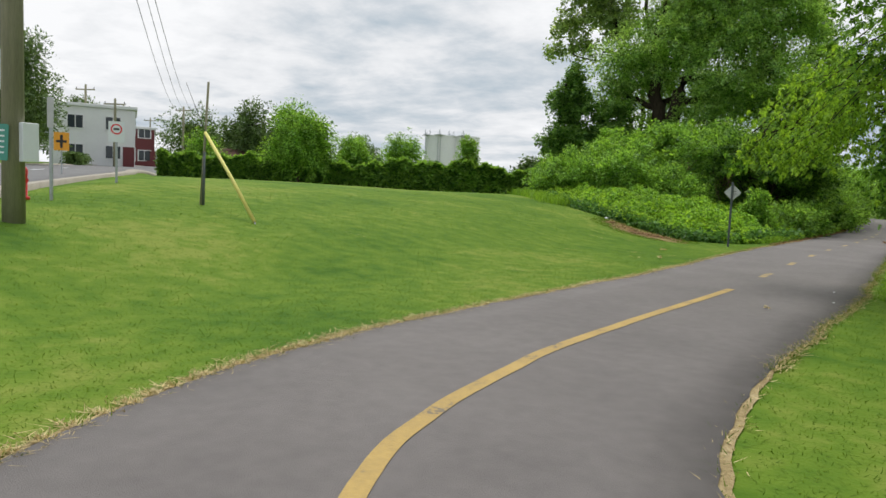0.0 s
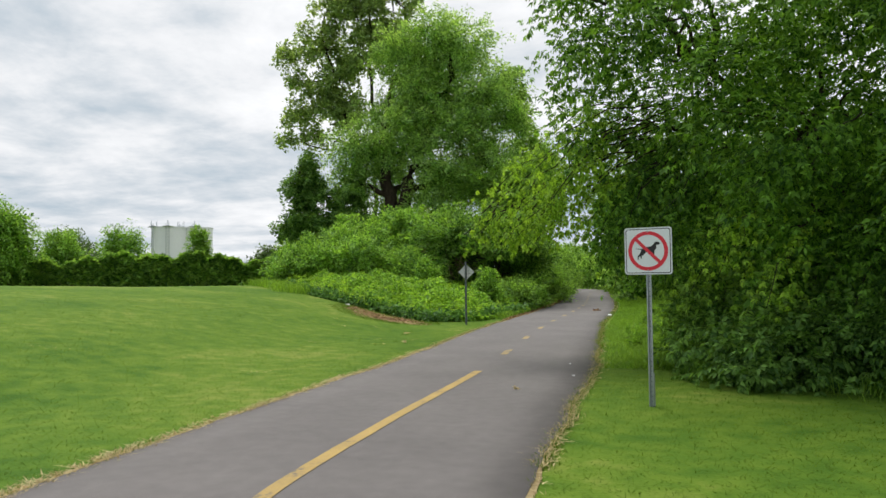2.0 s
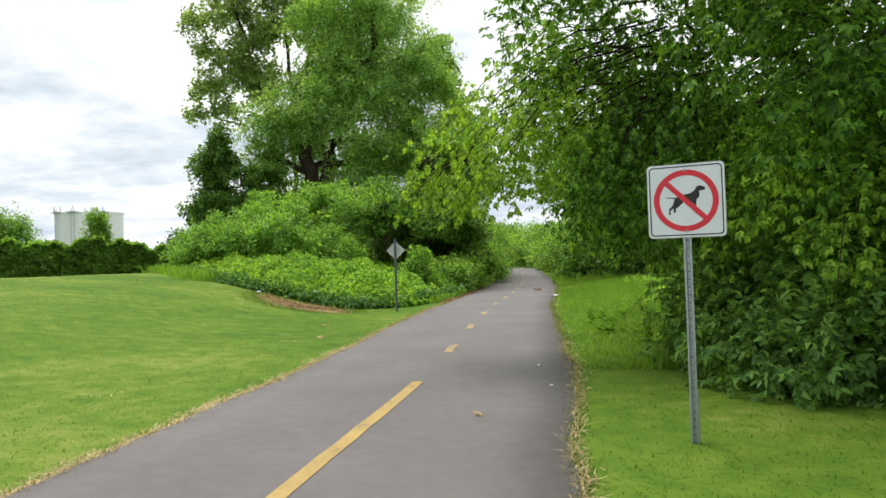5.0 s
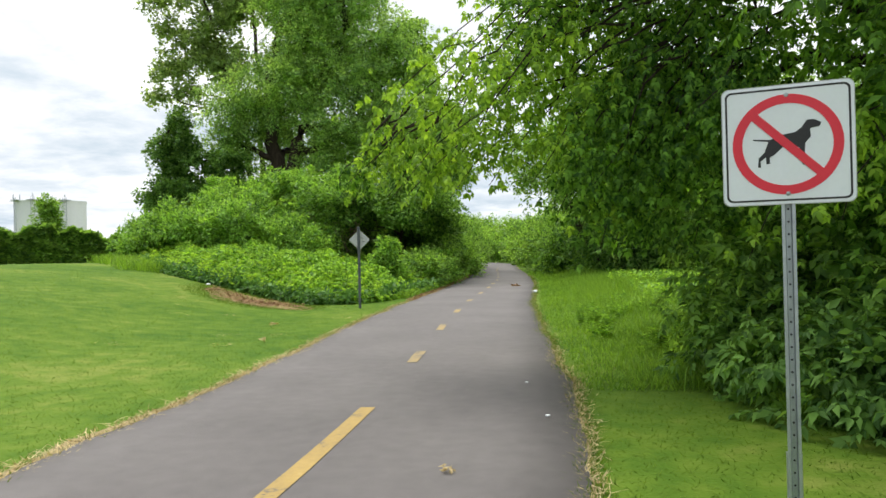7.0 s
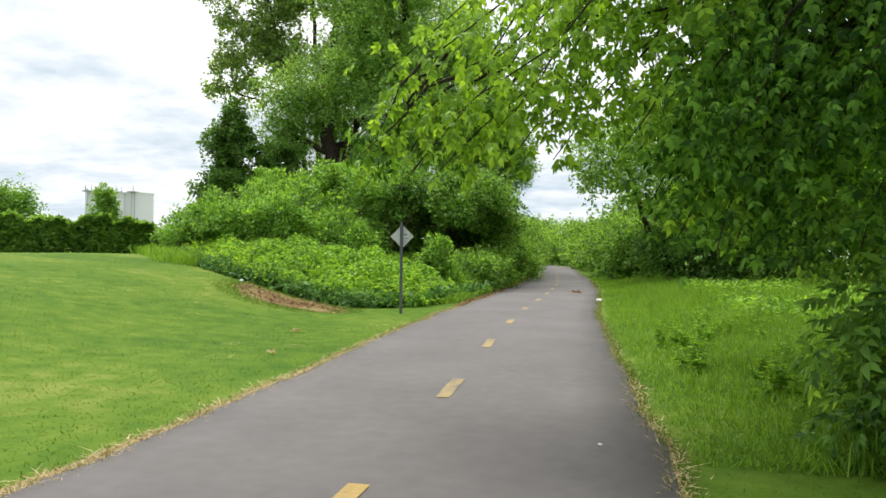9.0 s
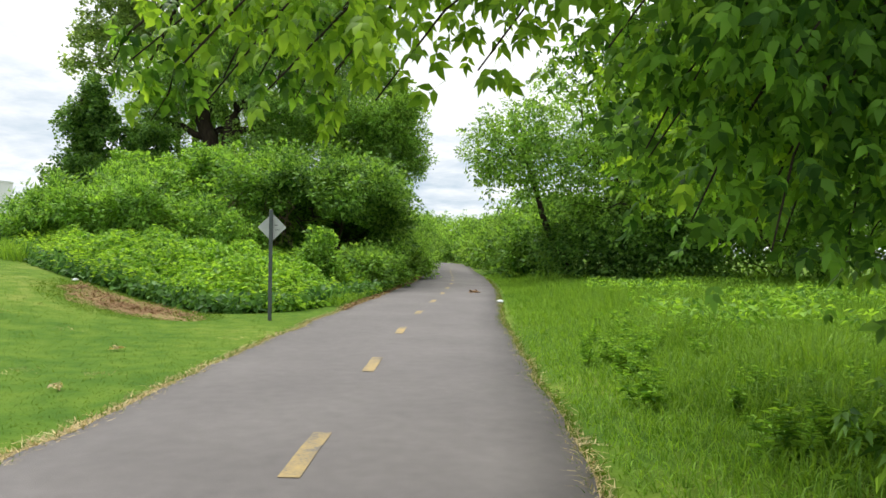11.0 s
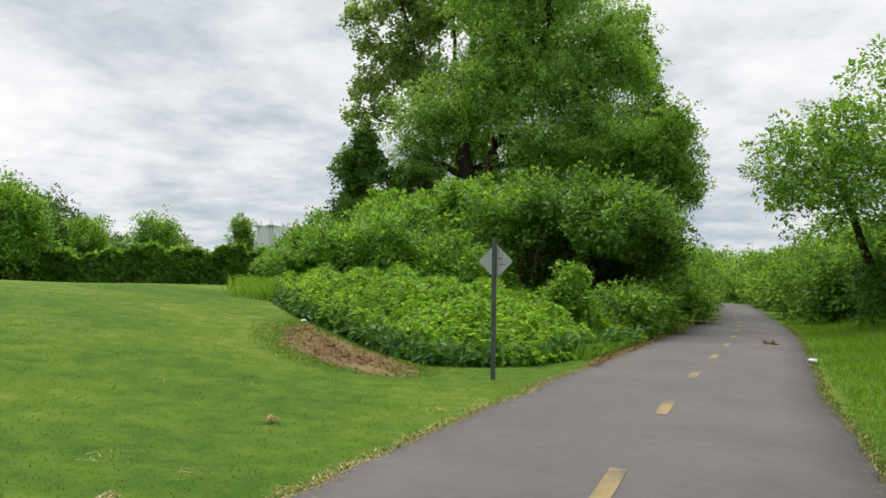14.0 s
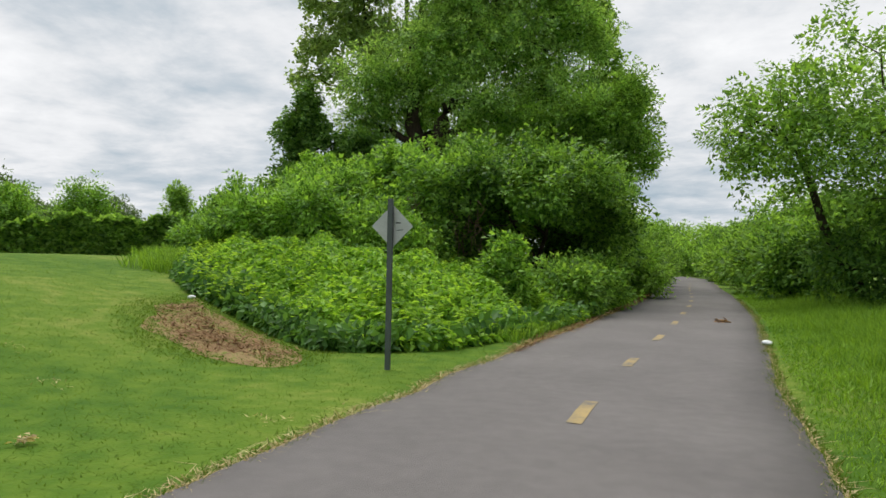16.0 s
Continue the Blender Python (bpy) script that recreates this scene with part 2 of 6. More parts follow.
def box(size, at=(0, 0, 0), bevel=0.0, rot=None):
    bm = bmesh.new()
    bmesh.ops.create_cube(bm, size=1, matrix=Matrix.Diagonal((*size, 1)))
    if bevel:
        bmesh.ops.bevel(bm, geom=bm.edges[:], offset=bevel, segments=2, affect="EDGES", profile=0.5)
    if rot:
        bmesh.ops.transform(bm, matrix=rot, verts=bm.verts)
    bmesh.ops.translate(bm, vec=at, verts=bm.verts)
    return bm


def merged(*bms):
    out = bmesh.new()
    for b in bms:
        me = bpy.data.meshes.new("tmp")
        b.to_mesh(me)
        b.free()
        out.from_mesh(me)
        bpy.data.meshes.remove(me)
    return out


def tube_arrays(points, radii, sides=7):
    """Vertices and triangles of a tapered tube along points."""
    P = np.array(points, float)
    R = np.array(radii, float)
    T = np.gradient(P, axis=0)
    T /= np.linalg.norm(T, axis=1)[:, None] + 1e-9
    ref = np.where(np.abs(T[:, 2:3]) > 0.9, [[1.0, 0, 0]], [[0, 0, 1.0]])
    U = np.cross(T, ref)
    U /= np.linalg.norm(U, axis=1)[:, None] + 1e-9
    W = np.cross(T, U)
    a = np.arange(sides) * 2 * np.pi / sides
    V = P[:, None] + R[:, None, None] * (np.cos(a)[None, :, None] * U[:, None] + np.sin(a)[None, :, None] * W[:, None])
    n, tris = len(P), []
    for i in range(n - 1):
        for j in range(sides):
            k = (j + 1) % sides
            p, q, r, s = i * sides + j, i * sides + k, (i + 1) * sides + k, (i + 1) * sides + j
            tris += [(p, q, r), (p, r, s)]
    V = np.concatenate([V.reshape(-1, 3), P[:1], P[-1:]])
    for j in range(sides):
        tris += [(n * sides, (j + 1) % sides, j), (n * sides + 1, (n - 1) * sides + j, (n - 1) * sides + (j + 1) % sides)]
    return V, np.array(tris)


def joined(pieces):
    vs, ts, k = [], [], 0
    for v, t in pieces:
        vs.append(v)
        ts.append(np.asarray(t) + k)
        k += len(v)
    return np.concatenate(vs), np.concatenate(ts)


def tube(name, points, radii, mat, parent=None, sides=8, label=""):
    v, t = tube_arrays(points, radii, sides)
    return part(name, mesh_np(name, v, t), mat, parent, label, smooth=True)


def unit(a):
    return a / (np.linalg.norm(a, axis=-1, keepdims=True) + 1e-9)


def leaf_arrays(rng, P, D, S, wide=0.45, fold=0.25, bend=0.2, face=None, single=False):
    """One folded, bent leaf at each point: P base, D way to the tip, S length, face the way that it faces."""
    n = len(P)
    D = unit(D)
    ref = rng.normal(size=(n, 3)) * 0.4 + ([0, 0, 1.0] if face is None else face)
    side = unit(np.cross(D, ref))
    nor = np.cross(side, D)
    L, Wd = S[:, None], (S * wide * 0.5)[:, None]
    if single:
        Wd = Wd * 1.15
        V = np.stack([P + D * L * 0.1 - side * Wd, P + D * L * 0.3 + side * Wd, P + D * L], 1).reshape(-1, 3)
        return V, np.arange(n * 3).reshape(-1, 3)
    mid = P + D * L * 0.42
    tip = P + D * L - nor * L * bend
    a = mid + side * Wd + nor * Wd * fold
    b = mid - side * Wd + nor * Wd * fold
    V = np.stack([P, a, tip, b], 1).reshape(-1, 3)
    base = np.arange(n)[:, None] * 4
    T = np.concatenate([base + [[0, 1, 2]], base + [[0, 2, 3]]], 1).reshape(-1, 3)
    return V, T


def compound_arrays(rng, P, D, S, face, fine=False):
    """Hanging leaves of five toothed leaflets each on a thin stalk: P base, D way, S whole length."""
    n = len(P)
    D = unit(D)
    side = unit(np.cross(D, face + rng.normal(size=(n, 3)) * 0.3))
    nor = np.cross(side, D)
    L = S[:, None]
    Vs, Ts, k = [], [], 0
    for along, ang, ln in ((0.62, 0.0, 0.62), (0.60, 0.95, 0.5), (0.60, -0.95, 0.5), (0.36, 1.1, 0.46), (0.36, -1.1, 0.46)):
        b0 = P + D * L * along
        ax = unit(D * math.cos(ang) + side * math.sin(ang) + rng.normal(size=(n, 3)) * 0.12 + [0, 0, -0.3 * abs(ang)])
        sd = unit(np.cross(ax, nor + rng.normal(size=(n, 3)) * 0.25))
        nn = np.cross(sd, ax)
        l, w = L * ln, L * ln * 0.24
        p1, p2, tip = b0 + ax * l * 0.3, b0 + ax * l * 0.62, b0 + ax * l - nn * l * 0.22
        if not fine:
            i = np.arange(n)[:, None] * 4 + k
            Vs.append(np.stack([b0, p1 + (p2 - p1) * 0.3 + sd * w + nn * w * 0.3, tip, p1 + (p2 - p1) * 0.3 - sd * w + nn * w * 0.3], 1).reshape(-1, 3))
            Ts.append(np.concatenate([i + [[0, 1, 2]], i + [[0, 2, 3]]], 1).reshape(-1, 3))
            k += n * 4
            continue
        V = np.stack([b0, p1 + sd * w + nn * w * 0.3, p2 + sd * w * 0.72 + nn * w * 0.1, tip, p2 - sd * w * 0.72 + nn * w * 0.1, p1 - sd * w + nn * w * 0.3], 1).reshape(-1, 3)
        i = np.arange(n)[:, None] * 6 + k
        Vs.append(V)
        Ts.append(np.concatenate([i + [[0, 1, 5]], i + [[1, 2, 5]], i + [[2, 4, 5]], i + [[2, 3, 4]]], 1).reshape(-1, 3))
        k += n * 6
    w = 0.006 * L
    V = np.stack([P - side * w, P + side * w, P + D * L * 0.66], 1).reshape(-1, 3)
    Vs.append(V)
    Ts.append(np.arange(n)[:, None] * 3 + k + [[0, 1, 2]])
    return np.concatenate(Vs), np.concatenate(Ts)


def crown_points(rng, lobes, total, shoot, size, fill=0.5, lump=0.2, droop=0.3, loose=0.1, per=26, slim=0.30):
    """Leaf bases, ways and facings: leaves stand along pointed shoots that grow outward from the shells of lobes (x, y, z, rx, ry, rz)."""
    lob = np.array(lobes, float)
    w = (lob[:, 3] * lob[:, 4] * lob[:, 5]) ** (2 / 3)
    k = max(len(lob) * 5, int(total * (1 - loose) / per))
    pick = rng.choice(len(lob), k, p=w / w.sum())
    d = unit(rng.normal(size=(k, 3)) + [0, 0, 0.35])
    q = d * 2.6 + pick[:, None] * 7.1
    wave = np.sin(q[:, 0] * 2.1 + 1.3 * np.sin(q[:, 1] * 1.7)) * np.sin(q[:, 1] * 2.3 + 1.1 * np.sin(q[:, 2] * 2.0)) + 0.6 * np.sin(q[:, 2] * 4.3 + q[:, 0] * 3.1)
    r = (0.86 + lump * wave) * (1 - fill * rng.random(k) ** 1.6)
    c = lob[pick, :3] + d * lob[pick, 3:] * r[:, None]
    axis = unit(d + rng.normal(size=(k, 3)) * 0.35 + [0, 0, 0.45 - droop])
    ln = shoot * (0.5 + 0.9 * rng.random(k))
    C, A, Dn, L = np.repeat(c, per, 0), np.repeat(axis, per, 0), np.repeat(d, per, 0), np.repeat(ln, per)[:, None]
    n = len(C)
    t = rng.random((n, 1))
    across = rng.normal(size=(n, 3))
    across -= A * (across * A).sum(1, keepdims=True)
    P = C + A * L * (t - 0.25) + across * L * slim * (1.0 - 0.8 * t) - np.array([0, 0, 1.0]) * droop * L * t * t * 0.6
    D = A * 0.6 + unit(across) * 0.75 + [0, 0, -droop * 0.8]
    F = Dn * 0.55 + [0, 0, 0.75]
    m = int(total * loose)
    lp = rng.choice(len(lob), m, p=w / w.sum())
    ld = unit(rng.normal(size=(m, 3)))
    P = np.concatenate([P, lob[lp, :3] + ld * lob[lp, 3:] * (rng.random(m) ** 0.5 * 0.8)[:, None]])
    D = np.concatenate([D, rng.normal(size=(m, 3)) + [0, 0, -droop]])
    F = np.concatenate([F, ld * 0.6 + [0, 0, 0.5]])
    return P, D, F, c


def boughs_of(rng, lobes, count, part_r):
    """Splits each lobe of a crown into a dim core and boughs standing out on its shell, with hollows between them."""
    out = []
    for x, y, z, rx, ry, rz in lobes:
        size = (rx * ry * rz) ** (1 / 3)
        k = max(4, int(round(count)))
        gold = rng.random() * 6.28
        for i in range(k):
            h = 1 - 1.7 * (i + 0.5) / k + 0.12 * rng.normal()
            h = max(-0.85, min(1.0, h))
            a = gold + i * 2.39996 + 0.35 * rng.normal()
            q = math.sqrt(max(0.0, 1 - h * h))
            s = part_r * (0.7 + 0.6 * rng.random())
            f = (1.0 - s * 0.75) * (0.72 + 0.46 * rng.random())
            g = s * size
            out.append((x + rx * f * q * math.cos(a), y + ry * f * q * math.sin(a), z + rz * f * h, g * 1.1, g * 1.1, g * 0.85))
    return out


def bent(rng, a, b, n=6, wob=0.06, sag=0.0):
    a, b = np.array(a, float), np.array(b, float)
    t = np.linspace(0, 1, n)[:, None]
    L = np.linalg.norm(b - a)
    p = a + (b - a) * t + rng.normal(size=(n, 3)) * wob * L * np.sin(t * np.pi)
    p[:, 2] -= (sag * L * np.sin(t * np.pi))[:, 0]
    return p


def tree(name, base, lobes, leaf, label, category="tree", trunk_r=0.25, clumps=900, per=22, spread=0.35, size=0.18, wide=0.5,
         fill=0.5, droop=0.3, seed=1, group="", trunks=None, twigs=40, lump=0.2, keep=None, compound=False, single=False, loose=0.1, boughs=0, bough_r=0.42, tuft=26, slim=0.30):
    """A tree or bush: trunk(s), a limb to each lobe with twigs, and one crown of single leaves."""
    rng = np.random.default_rng(seed)
    bark = M_BARK
    ob = thing(name, base, label, category, group)
    B = np.array(base, float)
    lob = np.array(lobes, float)
    P, D, F, c = crown_points(rng, boughs_of(rng, lobes, boughs, bough_r) if boughs else lobes, clumps * per, spread * 4, size, fill, lump, droop, loose, tuft, slim)
    S = size * (0.6 + 0.8 * rng.random(len(P)))
    ok = np.ones(len(P), bool)
    if keep is not None:
        ok &= keep(P)
    v, t = compound_arrays(rng, P[ok], D[ok], S[ok], F[ok]) if compound else leaf_arrays(rng, P[ok], D[ok], S[ok], wide, face=F[ok], single=single)
    part("crown", mesh_np("crown", v - B, t), leaf, ob)
    top = lob[np.argmax(lob[:, 2])][:3]
    if trunk_r:
        paths = trunks or [[base, (base[0] * 0.4 + top[0] * 0.6, base[1] * 0.4 + top[1] * 0.6, top[2] * 0.8)]]
        mains = []
        for k, ends in enumerate(paths):
            pts = np.concatenate([bent(rng, a, b, 6, 0.03)[(0 if i == 0 else 1):] for i, (a, b) in enumerate(zip(ends[:-1], ends[1:]))])
            rad = np.linspace(trunk_r, trunk_r * 0.3, len(pts))
            rad[0] *= 1.35
            tube("trunk", pts - B, rad, bark, ob, 10)
            mains.append(pts)
        for l in lob:
            best = min(((np.linalg.norm(p - l[:3]) + max(0, p[2] - l[2]) * 2, m, i) for m, pts in enumerate(mains) for i, p in enumerate(pts) if i), key=lambda q: q[0])
            a = mains[best[1]][best[2]]
            L = np.linalg.norm(a - l[:3])
            if L > 0.4:
                pts = bent(rng, a, l[:3] + [0, 0, l[5] * 0.3], 7, 0.05)
                tube("limb", pts - B, np.linspace(trunk_r * 0.42, trunk_r * 0.10, 7), bark, ob, 7)
        pieces = []
        for i in rng.choice(len(c), min(twigs, len(c)), replace=False):
            l = lob[np.argmin(np.linalg.norm((lob[:, :3] - c[i]) / lob[:, 3:], axis=1))]
            a = l[:3] + (c[i] - l[:3]) * 0.15
            pieces.append(tube_arrays(bent(rng, a, c[i], 5, 0.06) - B, np.linspace(trunk_r * 0.14 + 0.006, 0.005, 5), 5))
        if pieces:
            v, t = joined(pieces)
            ob_t = part("twigs", mesh_np("twigs", v, t), bark, ob, smooth=True)
            ob_t["kind"] = "stuff"
    return ob


# ---- ground ----
CENTRE = [(14, -7.5), (8, -4.2), (4.2, -2.2), (1.9, -0.5), (0.55, 0.55), (-0.35, 1.6), (-1.08, 2.62), (-1.44, 3.6), (-1.61, 4.6), (-1.73, 5.6), (-1.8, 7.7),
          (-1.83, 10.9), (-2.0, 14), (-2.2, 16.8), (-2.36, 19.8), (-2.46, 22.8), (-2.5, 26), (-2.6, 30), (-2.85, 36), (-3.3, 42), (-4.0, 50),
          (-4.7, 60), (-5.6, 71), (-7.5, 80), (-11, 90), (-17, 100), (-30, 114), (-60, 138)]


def spline(pts, step):
    """A smooth line through pts, sampled about every step metres."""
    P = [Vector((*p, 0)) for p in pts]
    P = [P[0] * 2 - P[1]] + P + [P[-1] * 2 - P[-2]]
    out = []
    for a, b, c, d in zip(P, P[1:], P[2:], P[3:]):
        n = max(1, int((c - b).length / step))
        for i in range(n):
            t = i / n
            out.append(0.5 * ((2 * b) + (c - a) * t + (2 * a - 5 * b + 4 * c - d) * t * t + (3 * b - a - 3 * c + d) * t ** 3))
    out.append(P[-2])
    return np.array([(p.x, p.y) for p in out])


LINE = spline(CENTRE, 0.12)
TAN = unit(np.gradient(LINE, axis=0))
LEFT = np.stack([-TAN[:, 1], TAN[:, 0]], 1)
HALF = np.interp(LINE[:, 1], [-10, 15, 32, 60], [1.53, 1.53, 1.46, 1.42])
_sel = LINE[:, 1] > 2.0
EDGE_Y, EDGE_X = (LINE + LEFT * HALF[:, None])[_sel, 1], (LINE + LEFT * HALF[:, None])[_sel, 0]
RISE_D = [-1e3, 1.5, 2.6, 5.3, 8, 12, 20, 30, 45, 60, 100, 200, 1e3]
RISE_Z = [0, 0, 0.03, 0.5, 0.82, 1.1, 1.24, 1.24, 1.08, 1.1, 1.9, 2.4, 2.4]
ST0, ST_WAY = np.array((-11.5, 5.2)), np.array((-0.845, 0.534))


def height(x, y):
    """The ground's height: flat along the path, a bank and a rising field on its left."""
    x, y = np.asarray(x, float), np.asarray(y, float)
    d = np.interp(y, EDGE_Y, EDGE_X) - x
    soft = sum(np.interp(d + o, RISE_D, RISE_Z) for o in (-0.9, -0.45, 0, 0.45, 0.9)) / 5
    z = soft + 0.02 * np.sin(x * 0.9 + 0.6 * np.sin(y * 0.5)) * np.sin(y * 0.7) * np.clip(d / 2 - 0.6, 0, 1)
    z = z - 0.38 * np.clip((y - 22) / 9, 0, 1) * np.clip((d - 13) / 9, 0, 1)
    s = (x - ST0[0]) * ST_WAY[0] + (y - ST0[1]) * ST_WAY[1]
    q = (x - ST0[0]) * -ST_WAY[1] + (y - ST0[1]) * ST_WAY[0]
    road = 0.72 + 0.019 * np.clip(s, -40, 90)
    k = np.clip((q + 1.5) / 3.0, 0, 1)
    k = k * k * (3 - 2 * k)
    return z * (1 - k) + road * k


def grid_lines(spans):
    return np.concatenate([np.arange(a, b, s) for a, b, s in spans])


gx = grid_lines([(-900, -200, 100), (-200, -60, 10), (-60, -24, 2), (-24, -12, 0.6), (-12, 5, 0.25), (5, 20, 1), (20, 100, 10), (100, 901, 100)])
gy = grid_lines([(-500, -100, 100), (-100, -20, 10), (-20, -2, 1), (-2, 30, 0.25), (30, 60, 1), (60, 150, 5), (150, 400, 25), (400, 1501, 100)])
GX, GY = np.meshgrid(gx, gy)
V = np.stack([GX, GY, height(GX, GY)], -1).reshape(-1, 3)
nx = len(gx)
I = (np.arange(len(gy) - 1)[:, None] * nx + np.arange(nx - 1)[None]).ravel()
T = np.concatenate([np.stack([I, I + 1, I + nx + 1], 1), np.stack([I, I + nx + 1, I + nx], 1)])
ground = part("ground", mesh_np("ground", V, T), M_LAWN, smooth=True)
tagged(ground, "gently rising mown green lawn with paler dry streaks", "lawn", kind="structure")


def ribbon(name, line, left, lo, hi, z, mat, skirt=0.0, follow=True):
    """A strip along a line between the offsets lo and hi (arrays, to the left), lying z above the ground."""
    n = len(line)
    cols = [lo + (hi - lo) * f for f in np.linspace(0, 1, 7)]
    P = [line + left * c[:, None] for c in cols]
    rows = [np.column_stack([p, height(p[:, 0], p[:, 1]) + z]) for p in P]
    if skirt:
        rows = [rows[0] - [0, 0, skirt]] + rows + [rows[-1] - [0, 0, skirt]]
    m = len(rows)
    V = np.stack(rows, 1).reshape(-1, 3)
    I = (np.arange(n - 1)[:, None] * m + np.arange(m - 1)[None]).ravel()
    T = np.concatenate([np.stack([I, I + 1, I + m + 1], 1), np.stack([I, I + m + 1, I + m], 1)])
    return part(name, mesh_np(name, V, T[:, ::-1]), mat, smooth=False)


def wander(n, seed, step, amp):
    """Uneven wander along a line, as of a worn edge."""
    r = np.random.default_rng(seed)
    out = np.zeros(n)
    for k, a in ((step, amp), (step * 3.7, amp * 0.6), (max(2, step / 4), amp * 0.45)):
        m = int(n / k) + 3
        out += np.interp(np.arange(n), np.arange(m) * k, r.normal(size=m)) * a
    return out


NL = len(LINE)
edge_l, edge_r = HALF + wander(NL, 3, 8, 0.022), HALF + wander(NL, 4, 8, 0.022)
path = ribbon("path", LINE, LEFT, -edge_r, edge_l, 0.022, M_ASPHALT, 0.08)
tagged(path, "grey-brown worn asphalt bicycle path with ragged edges", "path", kind="structure")
for sgn, e_, sd in ((1, edge_l, 5), (-1, edge_r, 6)):
    out_ = e_ + 0.012 + np.clip(0.055 + wander(NL, sd, 10, 0.035), 0.015, 0.17)
    out_ = e_ + (out_ - e_) * (np.interp(LINE[:, 1], [4, 10], [2.0, 1.1]) if sgn > 0 else 0.4)
    lo_, hi_ = (e_ - 0.05, out_) if sgn > 0 else (-out_, -e_ + 0.05)
    verge = ribbon("verge", LINE, LEFT, lo_, hi_, 0.010, M_VERGE)
    tagged(verge, "strip of dry soil and straw beside the asphalt", "verge", kind="structure")

# the yellow centre line: solid to y = 10.85, then dashes
def stripe(name, y0, y1, label):
    s = (LINE[:, 1] >= y0) & (LINE[:, 1] <= y1) if y0 > 0.6 else LINE[:, 1] <= y1
    n = int(s.sum())
    w = wander(n, int(y1 * 7) + 9, 3, 0.004)
    ob = ribbon(name, LINE[s], LEFT[s], np.full(n, -0.056) + w, np.full(n, 0.056) + w, 0.0262, M_YELLOW if y1 < 12 else M_YELLOW_WORN)
    return tagged(ob, label, "road marking", "centre line", kind="structure")


stripe("centre_line", -9, 10.85, "worn yellow solid line painted on asphalt")
for i in range(16):
    far = 13.85 + 2.98 * i
    stripe("dash", far - 0.95, far, "worn yellow dash painted on asphalt")

# ---- big trees ----
tree("box_elder", (4.2, 13.2, 0), [(5.2, 12.6, 5.2, 3.5, 3.4, 3.6), (1.0, 12.4, 4.5, 1.6, 1.8, 2.2), (0.1, 12.9, 3.5, 1.2, 1.3, 1.1), (2.6, 10.8, 3.2, 2.0, 1.2, 2.2), (5.5, 10.2, 2.8, 3.0, 1.8, 2.8),
      (3.2, 14.0, 2.6, 2.8, 1.8, 1.6), (8.0, 12.5, 5.0, 3.0, 3.0, 3.6), (2.4, 10.9, 1.9, 1.1, 0.8, 0.9), (3.8, 10.7, 2.0, 1.4, 0.8, 0.9), (5.6, 10.5, 2.1, 1.7, 0.9, 1.0), (0.0, 12.1, 5.4, 0.9, 1.3, 1.5), (0.9, 13.4, 2.8, 1.3, 1.0, 1.1),
      # these five lobes are unseen, added to throw shade on the lawn
      (6.0, 7.6, 5.4, 2.8, 3.0, 2.8), (8.5, 5.0, 5.5, 3.0, 3.4, 3.4), (5.4, 4.6, 6.6, 2.4, 2.6, 1.8), (2.2, 11.0, 6.9, 2.2, 1.8, 1.5), (4.6, 10.2, 7.2, 2.6, 2.2, 1.6)],
     L_MAPLE, "large spreading box elder with drooping leaves overhanging the path", trunk_r=0.17, clumps=5200, per=16, spread=0.21, size=0.14, wide=0.7, fill=0.7, droop=0.6, boughs=12, bough_r=0.33, seed=11, twigs=150, compound=True, loose=0.06, tuft=14, slim=0.26,
     trunks=[[(4.2, 13.2, 0), (3.6, 12.8, 2.2), (1.4, 12.6, 4.4)], [(4.3, 13.3, 0), (5.0, 12.8, 3.0), (5.2, 12.4, 6.2)]],
     keep=lambda P: ~((P[:, 0] < 0.2 + 0.2 * (P[:, 2] - 2)) & (P[:, 2] < 3.3) & (np.sin(3.4 * P[:, 0] + 1) * np.sin(2.9 * P[:, 1]) + np.sin(3.3 * P[:, 2] + P[:, 0]) * 0.7 > 0.0)) & ~((P[:, 0] < 0.35) & (P[:, 1] < 12.0) & (P[:, 2] < 2.1)) & ~((P[:, 0] < -0.75 + 0.28 * (P[:, 1] - 11.27)) & (P[:, 2] < 1.4 + 0.44 * (P[:, 1] - 11.2))) & (P[:, 2] > np.where((P[:, 1] > 11.4) & ((P[:, 0] < 0.8) | (P[:, 1] > 12.8)), 1.15, 0.95 + 0.2 * np.sin(P[:, 0] * 3.1) + 0.15 * np.sin(P[:, 0] * 7.7))) & ~((P[:, 0] < -0.75) & (P[:, 0] > -1.5 - 0.2 * (P[:, 1] - 12)) & (P[:, 2] < 2.25 + 0.45 * (P[:, 1] - 12))))
